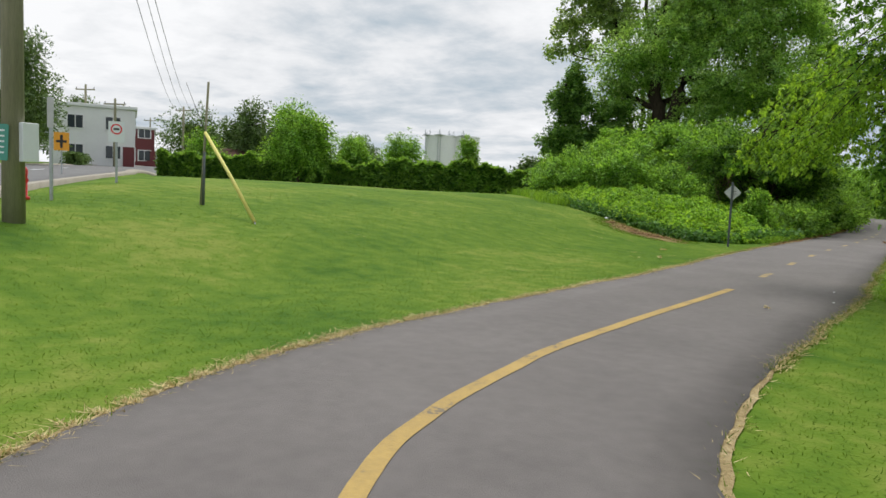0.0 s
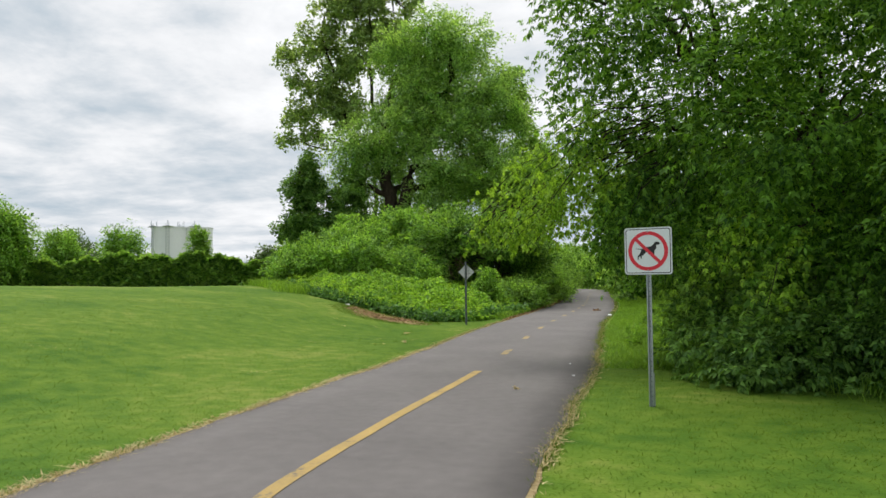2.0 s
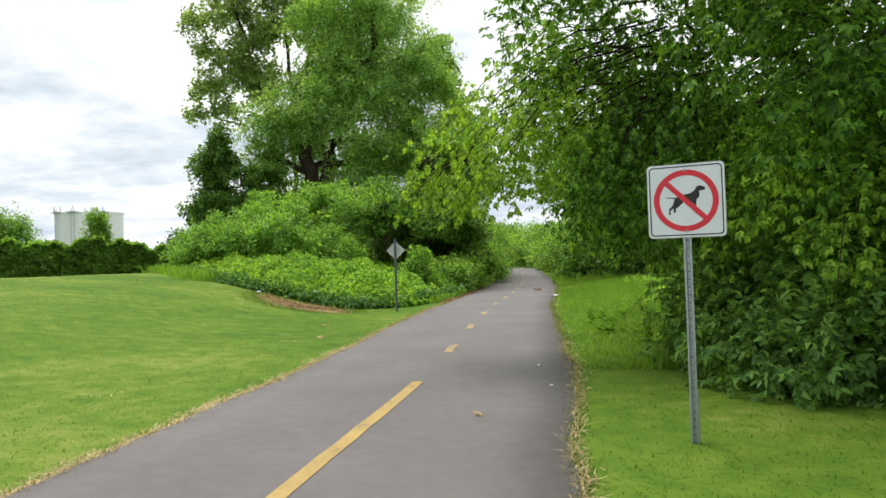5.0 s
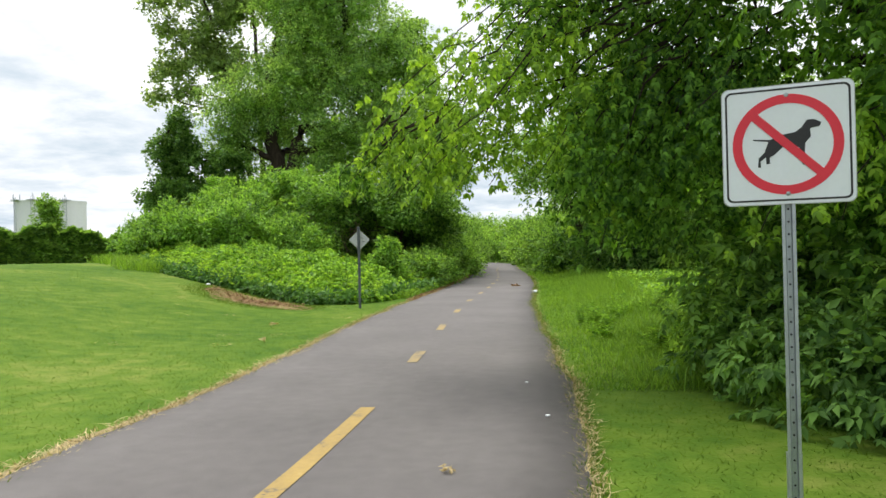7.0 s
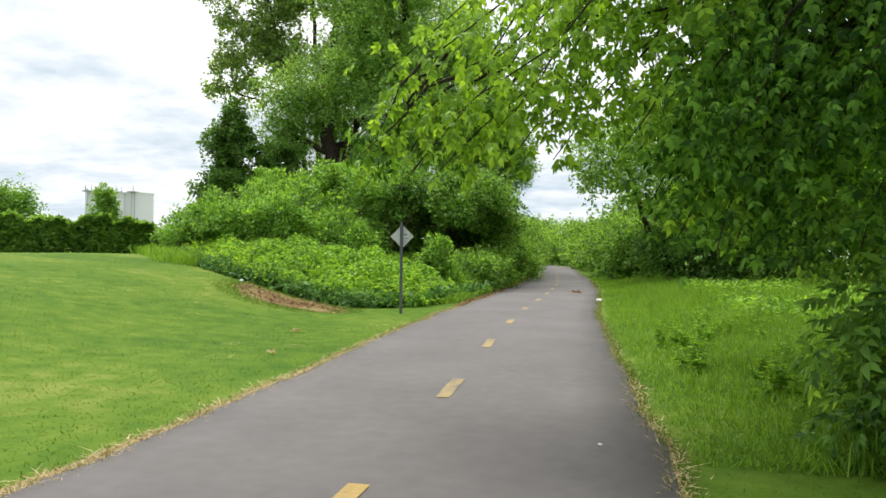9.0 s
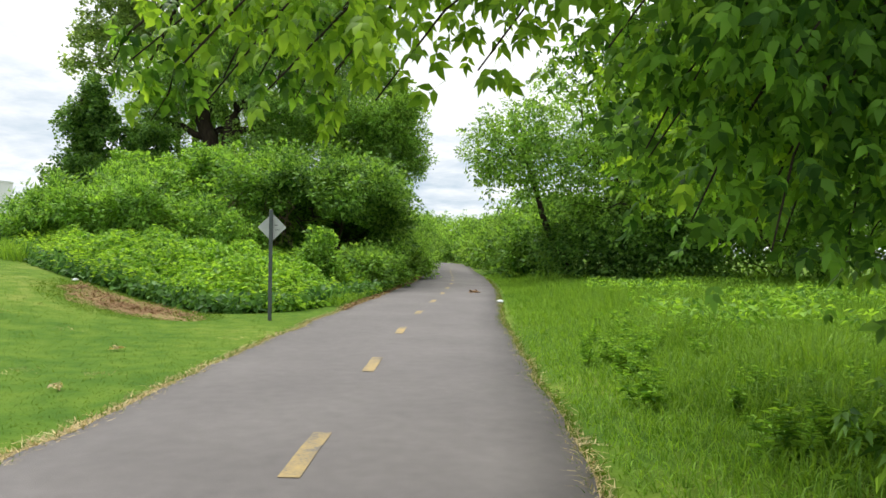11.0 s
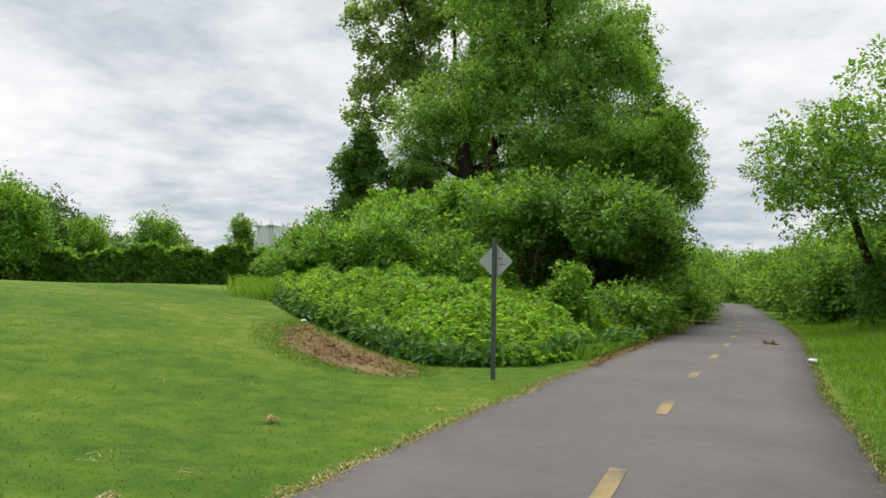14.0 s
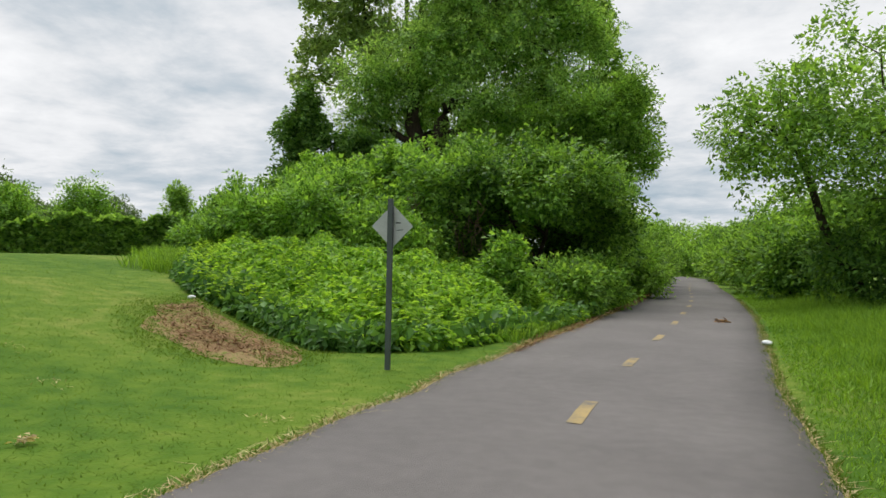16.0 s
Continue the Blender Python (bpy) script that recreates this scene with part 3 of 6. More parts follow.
tree("tree", (1.6, 36.0, 0), [(2.6, 36.0, 5.0, 3.6, 3.6, 3.2), (-0.2, 35.6, 4.8, 1.8, 2.0, 2.2), (6.4, 35.2, 5.4, 4.0, 3.8, 3.6), (4.0, 34.6, 2.8, 3.4, 2.2, 1.8), (10.5, 35, 4.4, 4.4, 4.0, 4.2), (-1.2, 35.4, 4.7, 1.3, 1.5, 1.9), (6.5, 37.5, 4.0, 4.5, 2.5, 3.6), (12, 38, 4.0, 4.5, 2.5, 4.0), (7.0, 34.0, 2.6, 3.4, 2.2, 2.0)],
     L_LIGHT, "leaning broadleaf tree with a wide light green crown", trunk_r=0.2, clumps=6600, per=18, spread=0.24, size=0.14, wide=0.6, boughs=15, bough_r=0.33, fill=0.55, single=True, tuft=50, slim=0.26, seed=12, droop=0.3, twigs=140,
     trunks=[[(1.7, 36.0, 0), (0.7, 36.0, 2.0), (-0.2, 35.8, 4.6)], [(2.4, 36.2, 0), (3.4, 36.0, 4.5)]])
tree("bush", (2.9, 34.8, 0), [(2.6, 34.6, 0.9, 1.6, 1.3, 1.1), (4.8, 34.2, 1.0, 2.2, 1.4, 1.2), (1.2, 35.4, 1.2, 1.1, 1.0, 1.3), (3.6, 35.2, 2.0, 2.4, 1.0, 1.3)], L_IVY_SHADE, "dark dense bush under a leaning tree", "bush", trunk_r=0.06, clumps=900, per=18, spread=0.25, size=0.16, seed=13, twigs=10)
tree("bush", (10, 39, 0), [(7.0, 39.0, 1.4, 2.6, 1.4, 1.6), (11.0, 39.2, 1.6, 3.0, 1.4, 1.8), (15.5, 38.5, 1.6, 3.2, 1.4, 1.9)], L_DARKBUSH, "low dense bushes closing the meadow behind a tree", "bush",
     trunk_r=0.06, clumps=1100, per=16, spread=0.25, size=0.2, single=True, seed=24, fill=0.5, twigs=16)
tree("willow", (-17, 47, 1.2), [(-15.2, 46, 10.6, 2.9, 2.8, 2.3), (-12.0, 46, 11.2, 2.8, 2.8, 2.7), (-19.0, 46, 10.2, 2.2, 2.1, 2.0), (-9.8, 46, 8.8, 2.0, 2.0, 2.3), (-14.6, 46.5, 13.8, 2.9, 2.8, 2.4), (-19.7, 45.6, 7.9, 1.8, 1.6, 1.9),
      (-12.2, 45, 7.8, 2.1, 1.8, 1.7), (-10.4, 46.5, 13.4, 2.1, 2.1, 2.5), (-13.0, 47, 16.9, 3.3, 3.0, 2.7), (-16.2, 47, 16.6, 2.4, 2.4, 2.3), (-8.7, 46.5, 11.4, 1.2, 1.2, 1.7), (-16.8, 48.8, 7.5, 2.6, 1.0, 3.0), (-17.6, 47.8, 12.6, 1.9, 1.3, 2.3), (-17.8, 48.2, 9.4, 1.8, 1.0, 1.8), (-13.6, 45.0, 5.8, 2.2, 1.4, 1.4)],
     L_WILLOW, "huge old willow with a thick dark trunk and full crown", trunk_r=0.6, clumps=8200, per=20, spread=0.42, size=0.19, wide=0.5, fill=0.55, loose=0.05, boughs=9, bough_r=0.46, droop=0.4, seed=14, twigs=90, single=True, lump=0.3, tuft=80, slim=0.2,
     keep=lambda P: ~((np.abs(P[:, 0] + 16.6 - 0.10 * (P[:, 2] - 5)) < 0.7) & (P[:, 1] < 47.2) & (P[:, 2] < 8.0)),
     trunks=[[(-17, 47, 1.0), (-16.9, 46.4, 6.0), (-17.5, 46.5, 11), (-16.8, 46.6, 15)], [(-16.4, 47, 1.0), (-15.9, 46.2, 6.4), (-14.6, 46.2, 10.4), (-12.5, 46.5, 15)]])
tree("poplar", (-21, 52, 1.3), [(-24.5, 51, 15.1, 2.0, 1.8, 1.8), (-26.7, 51, 14.4, 1.2, 1.1, 1.3), (-23.1, 51, 16.9, 1.9, 1.8, 1.8), (-21.0, 51, 18.6, 2.2, 2.0, 2.2), (-26.4, 51, 17.0, 1.2, 1.1, 1.2), (-27.8, 51, 12.5, 0.9, 0.9, 0.8), (-24.5, 51, 19.8, 2.2, 2.0, 1.9),
      (-21.8, 51, 22.6, 2.4, 2.2, 2.4), (-25.2, 51, 12.6, 1.1, 1.1, 1.1), (-27.2, 51, 19.2, 1.1, 1.1, 1.2), (-18.4, 51, 23.0, 2.5, 2.3, 2.5), (-22.2, 51, 14.2, 1.6, 1.5, 1.8), (-18.8, 51.5, 19.5, 2.0, 1.8, 2.0), (-20.0, 51, 26.0, 2.2, 2.2, 2.0), (-23.6, 51, 23.6, 1.6, 1.6, 1.6)],
     L_POPLAR, "tall open poplar with grey-green leaves and bare limbs", trunk_r=0.2, clumps=2500, per=15, spread=0.26, size=0.24, wide=0.85, fill=0.75, boughs=16, bough_r=0.26, droop=0.25, seed=15, twigs=260, single=True, loose=0.03, lump=0.34, tuft=22, slim=0.22,
     trunks=[[(-21, 52, 1.2), (-21.2, 51.6, 9), (-23.2, 51.2, 16), (-24.6, 51, 21)], [(-20.8, 52, 1.2), (-20.2, 51.8, 11), (-20.6, 51.4, 18), (-20.2, 51.2, 26)]])
tree("poplar", (-8.9, 52, 0.6), [(-8.8, 51, 13.2, 1.0, 0.9, 2.0), (-8.0, 51, 10.6, 1.0, 0.9, 1.8), (-7.2, 51.2, 9.3, 0.8, 0.8, 1.7), (-9.6, 51, 15.4, 1.0, 1.0, 1.4), (-8.6, 51.5, 8.0, 1.6, 1.0, 2.0)],
     L_LIGHT, "slender young poplar behind a willow", trunk_r=0.12, clumps=950, per=15, spread=0.15, size=0.2, wide=0.8, fill=0.6, boughs=12, bough_r=0.34, droop=0.15, seed=25, twigs=50, single=True, loose=0.05, tuft=18)
tree("vine_covered_tree", (-22, 43, 1.2), [(-21.6, 43, 9.0, 0.6, 0.6, 0.9), (-22.1, 43, 7.2, 0.95, 1.0, 1.7), (-21.8, 43, 4.8, 1.5, 1.4, 1.9), (-19.0, 43.4, 6.6, 1.2, 1.2, 1.0), (-19.5, 43.2, 4.9, 1.9, 1.7, 1.5), (-17.6, 43.2, 4.4, 1.7, 1.5, 1.2), (-21.1, 43, 7.4, 0.8, 0.8, 1.3), (-15.4, 43.2, 4.2, 2.0, 1.7, 1.6)],
     L_IVY_SHADE, "dead tree thickly covered with dark vines", trunk_r=0.25, clumps=3600, per=20, spread=0.2, size=0.15, wide=0.85, fill=0.4, boughs=11, bough_r=0.38, droop=0.55, single=True, tuft=50, slim=0.22, seed=16, twigs=50, lump=0.2,
     trunks=[[(-22, 43, 1.2), (-22.1, 43, 9)]])
tree("tree", (-8.4, 45.0, 0.5), [(-6.9, 44, 7.2, 1.4, 1.3, 1.4), (-5.9, 44, 8.2, 0.7, 0.7, 1.0), (-6.1, 44, 5.6, 1.2, 1.1, 1.6), (-8.4, 44.4, 7.3, 1.6, 1.5, 1.4), (-10.2, 44.4, 6.6, 1.7, 1.5, 1.3), (-5.5, 44, 6.4, 0.5, 0.5, 1.0), (-8.2, 45, 5.0, 2.4, 1.2, 1.8)],
     L_LIGHT, "light green young tree behind the roadside thicket", trunk_r=0.16, clumps=2700, per=18, spread=0.26, size=0.16, boughs=12, bough_r=0.40, single=True, tuft=50, slim=0.24, seed=17, twigs=60, droop=0.15)

# ---- undergrowth below the box elder ----
tree("bush", (1.6, 12.0, 0), [(1.35, 12.0, 0.7, 0.55, 0.6, 0.75), (1.75, 11.4, 0.8, 0.6, 0.5, 0.8), (1.3, 12.5, 1.2, 0.5, 0.5, 0.6), (2.2, 12.0, 1.1, 0.7, 0.7, 0.9), (2.4, 11.0, 0.7, 0.7, 0.5, 0.7)],
     L_LIGHT, "leafy undergrowth bush below an overhanging tree", "bush", trunk_r=0.04, clumps=330, per=10, spread=0.13, size=0.17, wide=0.7, fill=0.5, droop=0.6, seed=18, twigs=24, compound=True)

# dark vine leaf colour here puts the canopy's shade into the undergrowth
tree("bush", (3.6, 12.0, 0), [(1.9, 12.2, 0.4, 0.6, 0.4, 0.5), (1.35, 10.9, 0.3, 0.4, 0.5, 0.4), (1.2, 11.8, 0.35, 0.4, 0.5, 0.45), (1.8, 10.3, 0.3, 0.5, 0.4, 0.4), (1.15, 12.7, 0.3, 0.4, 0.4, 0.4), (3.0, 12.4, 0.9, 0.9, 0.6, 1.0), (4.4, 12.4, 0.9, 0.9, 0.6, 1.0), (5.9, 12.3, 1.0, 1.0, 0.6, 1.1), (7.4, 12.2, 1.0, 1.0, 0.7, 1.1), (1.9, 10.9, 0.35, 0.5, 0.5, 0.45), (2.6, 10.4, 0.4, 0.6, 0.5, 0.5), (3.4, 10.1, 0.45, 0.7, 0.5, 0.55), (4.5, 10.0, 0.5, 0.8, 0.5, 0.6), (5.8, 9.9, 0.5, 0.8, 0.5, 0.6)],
     L_IVY_SHADE, "low tangled undergrowth with leaves coloured dark for shade at the lawn's edge", "bush", trunk_r=0.03, clumps=2000, per=10, spread=0.12, size=0.15, wide=0.7, fill=0.5, droop=0.5, tuft=14, seed=19, twigs=30, compound=True)

# ---- thicket beside the path ----
tree("bush", (-6.8, 33.5, 0.3), [(-6.6, 33.2, 2.5, 2.3, 3.1, 1.9), (-6.2, 36.0, 2.2, 1.5, 2.5, 1.8), (-7.6, 31.2, 2.2, 1.7, 1.5, 1.7), (-5.8, 31.4, 2.9, 1.5, 1.4, 1.0), (-8.8, 33.8, 2.8, 2.0, 2.0, 1.5), (-7.4, 36.2, 1.3, 2.2, 1.0, 1.3), (-9.2, 36.6, 1.5, 2.0, 1.0, 1.4)],
     L_DARKBUSH, "tall arching bush with a dark hollow inside", "bush", trunk_r=0.11, clumps=6500, per=20, spread=0.22, size=0.13, wide=0.6, boughs=9, bough_r=0.36, single=True, seed=21, lump=0.42, keep=lambda P: (P[:, 2] > 2.35 + 0.35 * np.sin(P[:, 0] * 2.6 + 1) + 0.2 * np.sin(P[:, 0] * 6.1)) | (P[:, 1] > 34.2) | (P[:, 0] < -8.0), fill=0.5, tuft=60, slim=0.24, twigs=70, group="thicket bushes")
tree("vine_mound", (-12, 34.5, 1.0), [(-12.4, 34.8, 2.6, 3.6, 3.2, 2.1), (-9.8, 32.6, 2.2, 2.2, 2.2, 2.0), (-14.4, 36.0, 2.2, 2.7, 2.4, 1.7), (-10.6, 34.5, 3.2, 2.4, 2.2, 1.6)],
     L_BUSH, "mound of shrubs overgrown with green vines", "bush", trunk_r=0.10, clumps=6500, per=20, spread=0.2, size=0.13, wide=0.8, boughs=10, bough_r=0.34, single=True, seed=22, lump=0.42, fill=0.5, tuft=60, slim=0.26, twigs=50, group="thicket bushes")
tree("sumac_bush", (-14.5, 30.2, 1.1), [(-14.2, 30.2, 1.9, 2.2, 1.8, 1.1), (-11.8, 30.0, 1.9, 2.0, 1.6, 1.1), (-15.7, 31.6, 1.9, 1.6, 1.6, 1.0), (-12.8, 32.0, 2.6, 2.4, 1.8, 1.1)],
     L_BUSH, "low feathery bright green bush at the thicket's edge", "bush", trunk_r=0.05, clumps=4200, per=18, spread=0.2, size=0.15, wide=0.4, boughs=8, bough_r=0.4, single=True, seed=23, fill=0.35, tuft=50, slim=0.22, twigs=30, group="thicket bushes")
for (x, y, r, h, sd) in ((-5.6, 26.9, 0.42, 1.7, 31), (-9.4, 29.6, 1.2, 2.1, 33), (-4.9, 29.0, 0.7, 1.2, 34), (-4.8, 31.5, 0.7, 1.3, 35), (-5.2, 38.5, 1.3, 2.0, 36), (-5.4, 42, 1.2, 2.2, 37), (-6.2, 47, 1.5, 3.0, 38), (-6.6, 53, 1.4, 3.4, 39), (-7.4, 59, 1.6, 3.8, 40), (-8.8, 66, 2.0, 4.4, 41), (-11.5, 75, 3.0, 5.0, 42)):
    z0 = float(height(x, y))
    tree("bush", (x, y, z0), [(x, y, z0 + h * 0.5, r, r, h * 0.48), (x + r * 0.4, y - r * 0.3, z0 + h * 0.35, r * 0.7, r * 0.7, h * 0.3)], L_BUSH if sd % 2 else L_LIGHT, "leafy green bush beside the path", "bush",
         trunk_r=0.04, clumps=min(900, int(300 + 230 * r * r)), per=16, spread=0.07 + 0.08 * r, size=0.085 + 0.0013 * y, single=True, seed=sd, fill=0.5, boughs=9, bough_r=0.42, twigs=14, group="thicket bushes")
for (x, y, r, h, sd) in ((0.6, 41, 1.3, 2.8, 51), (-0.2, 46, 1.5, 3.2, 52), (1.2, 48, 2.2, 4.6, 53), (-0.6, 53, 1.5, 3.6, 54), (-1.2, 60, 1.8, 4.0, 55), (-2.2, 68, 2.0, 4.2, 56), (-2.8, 77, 2.6, 4.5, 57), (-5.5, 88, 3.5, 5.0, 58), (-12, 101, 5, 6, 59), (2.5, 56, 2.4, 5.0, 60), (-20, 110, 6, 6, 61), (1.0, 64, 2.6, 5.4, 62)):
    tree("bush", (x, y, 0), [(x, y, h * 0.5, r, r, h * 0.48), (x - r * 0.5, y - r * 0.5, h * 0.32, r * 0.7, r * 0.8, h * 0.3), (x + r * 0.7, y, h * 0.6, r * 0.8, r * 0.8, h * 0.36)], L_LIGHT if sd % 3 else L_DARKBUSH, "leafy green bush on the path's far verge", "bush",
         trunk_r=0.05, clumps=min(1300, int(500 + 240 * r * r)), per=14, spread=0.18 + 0.03 * r, size=0.10 + 0.0022 * y, single=True, seed=sd, fill=0.5, boughs=9, bough_r=0.42, twigs=14, group="far verge bushes")
for (x, y, r, h, sd) in ((14, 44, 4, 8, 71), (20, 36, 5, 9, 72), (14, 26, 3, 5, 73), (22, 24, 5, 9, 74), (17, 14, 5, 9, 75), (14, 5, 5, 9, 76), (10, 52, 5, 8, 77)):
    tree("tree", (x, y, 0), [(x, y, h * 0.6, r, r, h * 0.4), (x - r * 0.5, y, h * 0.35, r * 0.8, r * 0.8, h * 0.3)], L_LIGHT if sd % 2 else L_FAR, "broadleaf tree behind the meadow", "tree",
         trunk_r=0.16, clumps=620, per=14, spread=0.45, size=0.32, seed=sd, fill=0.6, twigs=20, group="meadow trees")

# ---- hedge, trees and tanks beyond the field ----
HEDGE_A, HEDGE_B = np.array((-50.0, 30.0)), np.array((-19.5, 49.8))
rng = np.random.default_rng(81)
hw = HEDGE_B - HEDGE_A
hlen = np.linalg.norm(hw)
hw = hw / hlen
hn = np.array((-hw[1], hw[0]))
n = 80000
s_, f_ = rng.random(n) * hlen, rng.random(n)
top_ = 1.9 + 0.16 * np.sin(s_ * 1.1) + 0.14 * np.sin(s_ * 2.7 + 1) + 0.2 * np.sin(s_ * 0.37) + 0.12 * np.sin(s_ * 5.3)
side_ = np.where(rng.random(n) < 0.75, -0.45, 0.45) + rng.normal(size=n) * 0.10 + 0.16 * np.sin(s_ * 3.1 + 4 * f_) * np.sin(f_ * 9 + s_ * 1.3)
z_ = f_ ** 1.15 * top_ - 0.05
lid = rng.random(n) < 0.25
side_ = np.where(lid, rng.uniform(-0.5, 0.5, n), side_ * (1 - 0.25 * f_))
z_ = np.where(lid, top_ + rng.normal(size=n) * 0.08, z_)
xy = HEDGE_A + hw * s_[:, None] + hn * side_[:, None]
P = np.column_stack([xy, height(xy[:, 0], xy[:, 1]) + z_])
D = np.column_stack([hn[0] * np.sign(side_), hn[1] * np.sign(side_), np.full(n, 0.1)]) + rng.normal(size=(n, 3)) * 0.7
v, t = leaf_arrays(rng, P, D, 0.27 * (0.6 + 0.8 * rng.random(n)), 0.8, single=True)
h0 = (*HEDGE_A, float(height(*HEDGE_A)))
hedge = thing("hedge", h0, "long clipped dark green hedge along the field's end", "hedge")
part("foliage", mesh_np("foliage", v - np.array(h0), t), L_HEDGE, hedge)
pc = []
for k in np.arange(0.3, hlen, 0.9):
    p = HEDGE_A + hw * k
    z0 = float(height(*p))
    pc.append(tube_arrays(bent(rng, (*p, z0 - 0.05), (*(p + rng.normal(size=2) * 0.1), z0 + 1.5), 4, 0.04) - np.array(h0), [0.05, 0.045, 0.03, 0.015], 6))
v, t = joined(pc)
part("stems", mesh_np("stems", v, t), M_BARK, hedge)["kind"] = "stuff"


def far_tree(x, y, r, h, sd, leaf, clumps=260, low=0.0, name="tree", label="leafy tree behind the hedge", group="trees behind the hedge", size=0.4):
    z0 = float(height(x, y))
    g = np.random.default_rng(sd)
    lobes = [(x, y, z0 + h * 0.62, r, r, h * 0.38), (x - r * 0.45, y, z0 + h * (0.36 + low), r * 0.7, r * 0.7, h * 0.28), (x + r * 0.5, y, z0 + h * (0.40 + low), r * 0.66, r * 0.66, h * 0.28)]
    lobes[0] = (x, y, z0 + h * 0.6, r * 0.75, r * 0.8, h * 0.34)
    lobes += [(x + r * g.uniform(-0.75, 0.75), y, z0 + h * g.uniform(0.5, 0.9), r * 0.34, r * 0.34, h * 0.13) for _ in range(4)]
    return tree(name, (x, y, z0), lobes, leaf, label, trunk_r=0.05 * r + 0.04, clumps=clumps * 2, per=16, spread=0.11 * r + 0.1, size=size * 0.72, seed=sd, fill=0.55, twigs=24, group=group, single=True, boughs=8, bough_r=0.44, tuft=40, slim=0.22, lump=0.3)


far_tree(-40.2, 35.4, 2.7, 6.1, 101, L_BUSH, 900, label="large rounded light green tree by the hedge", size=0.26)
far_tree(-30.5, 43.6, 0.65, 4.7, 102, L_LIGHT, 100, label="small light green sapling rising over the hedge", size=0.2)
far_tree(-38.9, 39.9, 1.6, 4.5, 103, L_BUSH, 220, size=0.22)
far_tree(-35.3, 41.6, 1.7, 4.6, 104, L_BUSH, 220, size=0.22)
far_tree(-26.0, 50.5, 1.7, 4.4, 105, L_LIGHT, 240, size=0.24)
far_tree(-23.6, 49.5, 1.4, 4.2, 106, L_DARKBUSH, 200, size=0.24)
far_tree(-49.6, 33.5, 1.9, 3.9, 107, L_BUSH, 360, size=0.26)
for x, y, r, h, sd in ((-72, 54, 4.2, 9.5, 111), (-64, 55, 3.8, 8.5, 112), (-84, 86, 4.4, 7.6, 113), (-92, 82, 4.5, 7.0, 114), (-40, 70, 2.6, 4.2, 115), (-90, 58, 6, 9, 116), (-44, 84, 3.0, 4.6, 117),
                       (-110, 78, 7, 9, 119), (-70, 150, 6, 6, 120), (-45, 125, 5, 5, 121), (-130, 100, 8, 9, 122)):
    far_tree(x, y, r, h, sd, L_FAR, 300, label="distant green broadleaf tree near the horizon", group="distant trees", size=0.5)


def tank(x, y, r, h):
    z0 = float(height(x, y))
    ob = thing("storage_tank", (x, y, z0), "large white cylindrical storage tank beyond the hedge", "storage tank", "storage tanks")
    bm = bmesh.new()
    bmesh.ops.create_cone(bm, cap_ends=True, segments=56, radius1=r, radius2=r, depth=h, matrix=Matrix.Translation((0, 0, h / 2)))
    part("shell", bm, M_TANK, ob, smooth=False)
    bm = bmesh.new()
    bmesh.ops.create_cone(bm, cap_ends=True, segments=56, radius1=r + 0.12, radius2=r + 0.12, depth=0.25, matrix=Matrix.Translation((0, 0, h + 0.1)))
    part("rim", bm, M_TANK, ob)
    for a in (200, 245, 300):
        ca, sa = math.cos(radians(a)), math.sin(radians(a))
        bm = merged(*[box((0.06, 0.06, h + 0.8), (ca * (r + 0.35) - sa * o, sa * (r + 0.35) + ca * o, h / 2 + 0.4)) for o in (-0.3, 0.3)],
                    *[box((0.05, 0.5, 0.05), (0, 0, 0), rot=Matrix.Translation((ca * (r + 0.35), sa * (r + 0.35), 0.5 + k * 0.6)) @ Matrix.Rotation(radians(a), 4, "Z")) for k in range(int(h / 0.6))],
                    box((1.6, 1.6, 0.08), (ca * r, sa * r, h + 0.28)), box((0.06, 0.06, 1.2), (ca * (r + 0.6), sa * (r + 0.6), h + 0.8)), box((0.06, 0.06, 1.2), (ca * (r - 0.5), sa * (r - 0.5), h + 0.8)))
        part("ladder", bm, M_GALV, ob)
    return ob


tank(-93.2, 119.9, 3.3, 11.4)
tank(-90.0, 123.9, 3.2, 11.5)
for x, y, sx, sy, h in ((-72, 118, 16, 8, 3.6), (-60, 128, 12, 8, 3.0)):
    z0 = float(height(x, y))
    ob = thing("warehouse", (x, y, z0), "low white flat-roofed industrial building", "building", "low buildings", 30)
    part("wall", box((sx, sy, h), (0, 0, h / 2), 0.05), M_WALL, ob)
    part("roof", box((sx + 0.6, sy + 0.6, 0.35), (0, 0, h + 0.18), 0.05), M_CONCRETE, ob)
    for k in range(4):
        part("window", box((1.4, 0.08, 1.0), (-sx / 2 + 2 + k * sx / 4, -sy / 2 - 0.02, h * 0.6)), M_GLASS, ob)


# ---- weeds, soil and grasses ----
def inside(poly, X, Y):
    c = np.zeros(len(X), bool)
    j = len(poly) - 1
    for i in range(len(poly)):
        (xi, yi), (xj, yj) = poly[i], poly[j]
        c ^= ((yi > Y) != (yj > Y)) & (X < (xj - xi) * (Y - yi) / (yj - yi + 1e-12) + xi)
        j = i
    return c


def line_dist(line, X, Y):
    best = np.full(len(X), 1e9)
    for (x0, y0), (x1, y1) in zip(line[:-1], line[1:]):
        dx, dy = x1 - x0, y1 - y0
        t = np.clip(((X - x0) * dx + (Y - y0) * dy) / (dx * dx + dy * dy), 0, 1)
        best = np.minimum(best, np.hypot(X - x0 - t * dx, Y - y0 - t * dy))
    return best


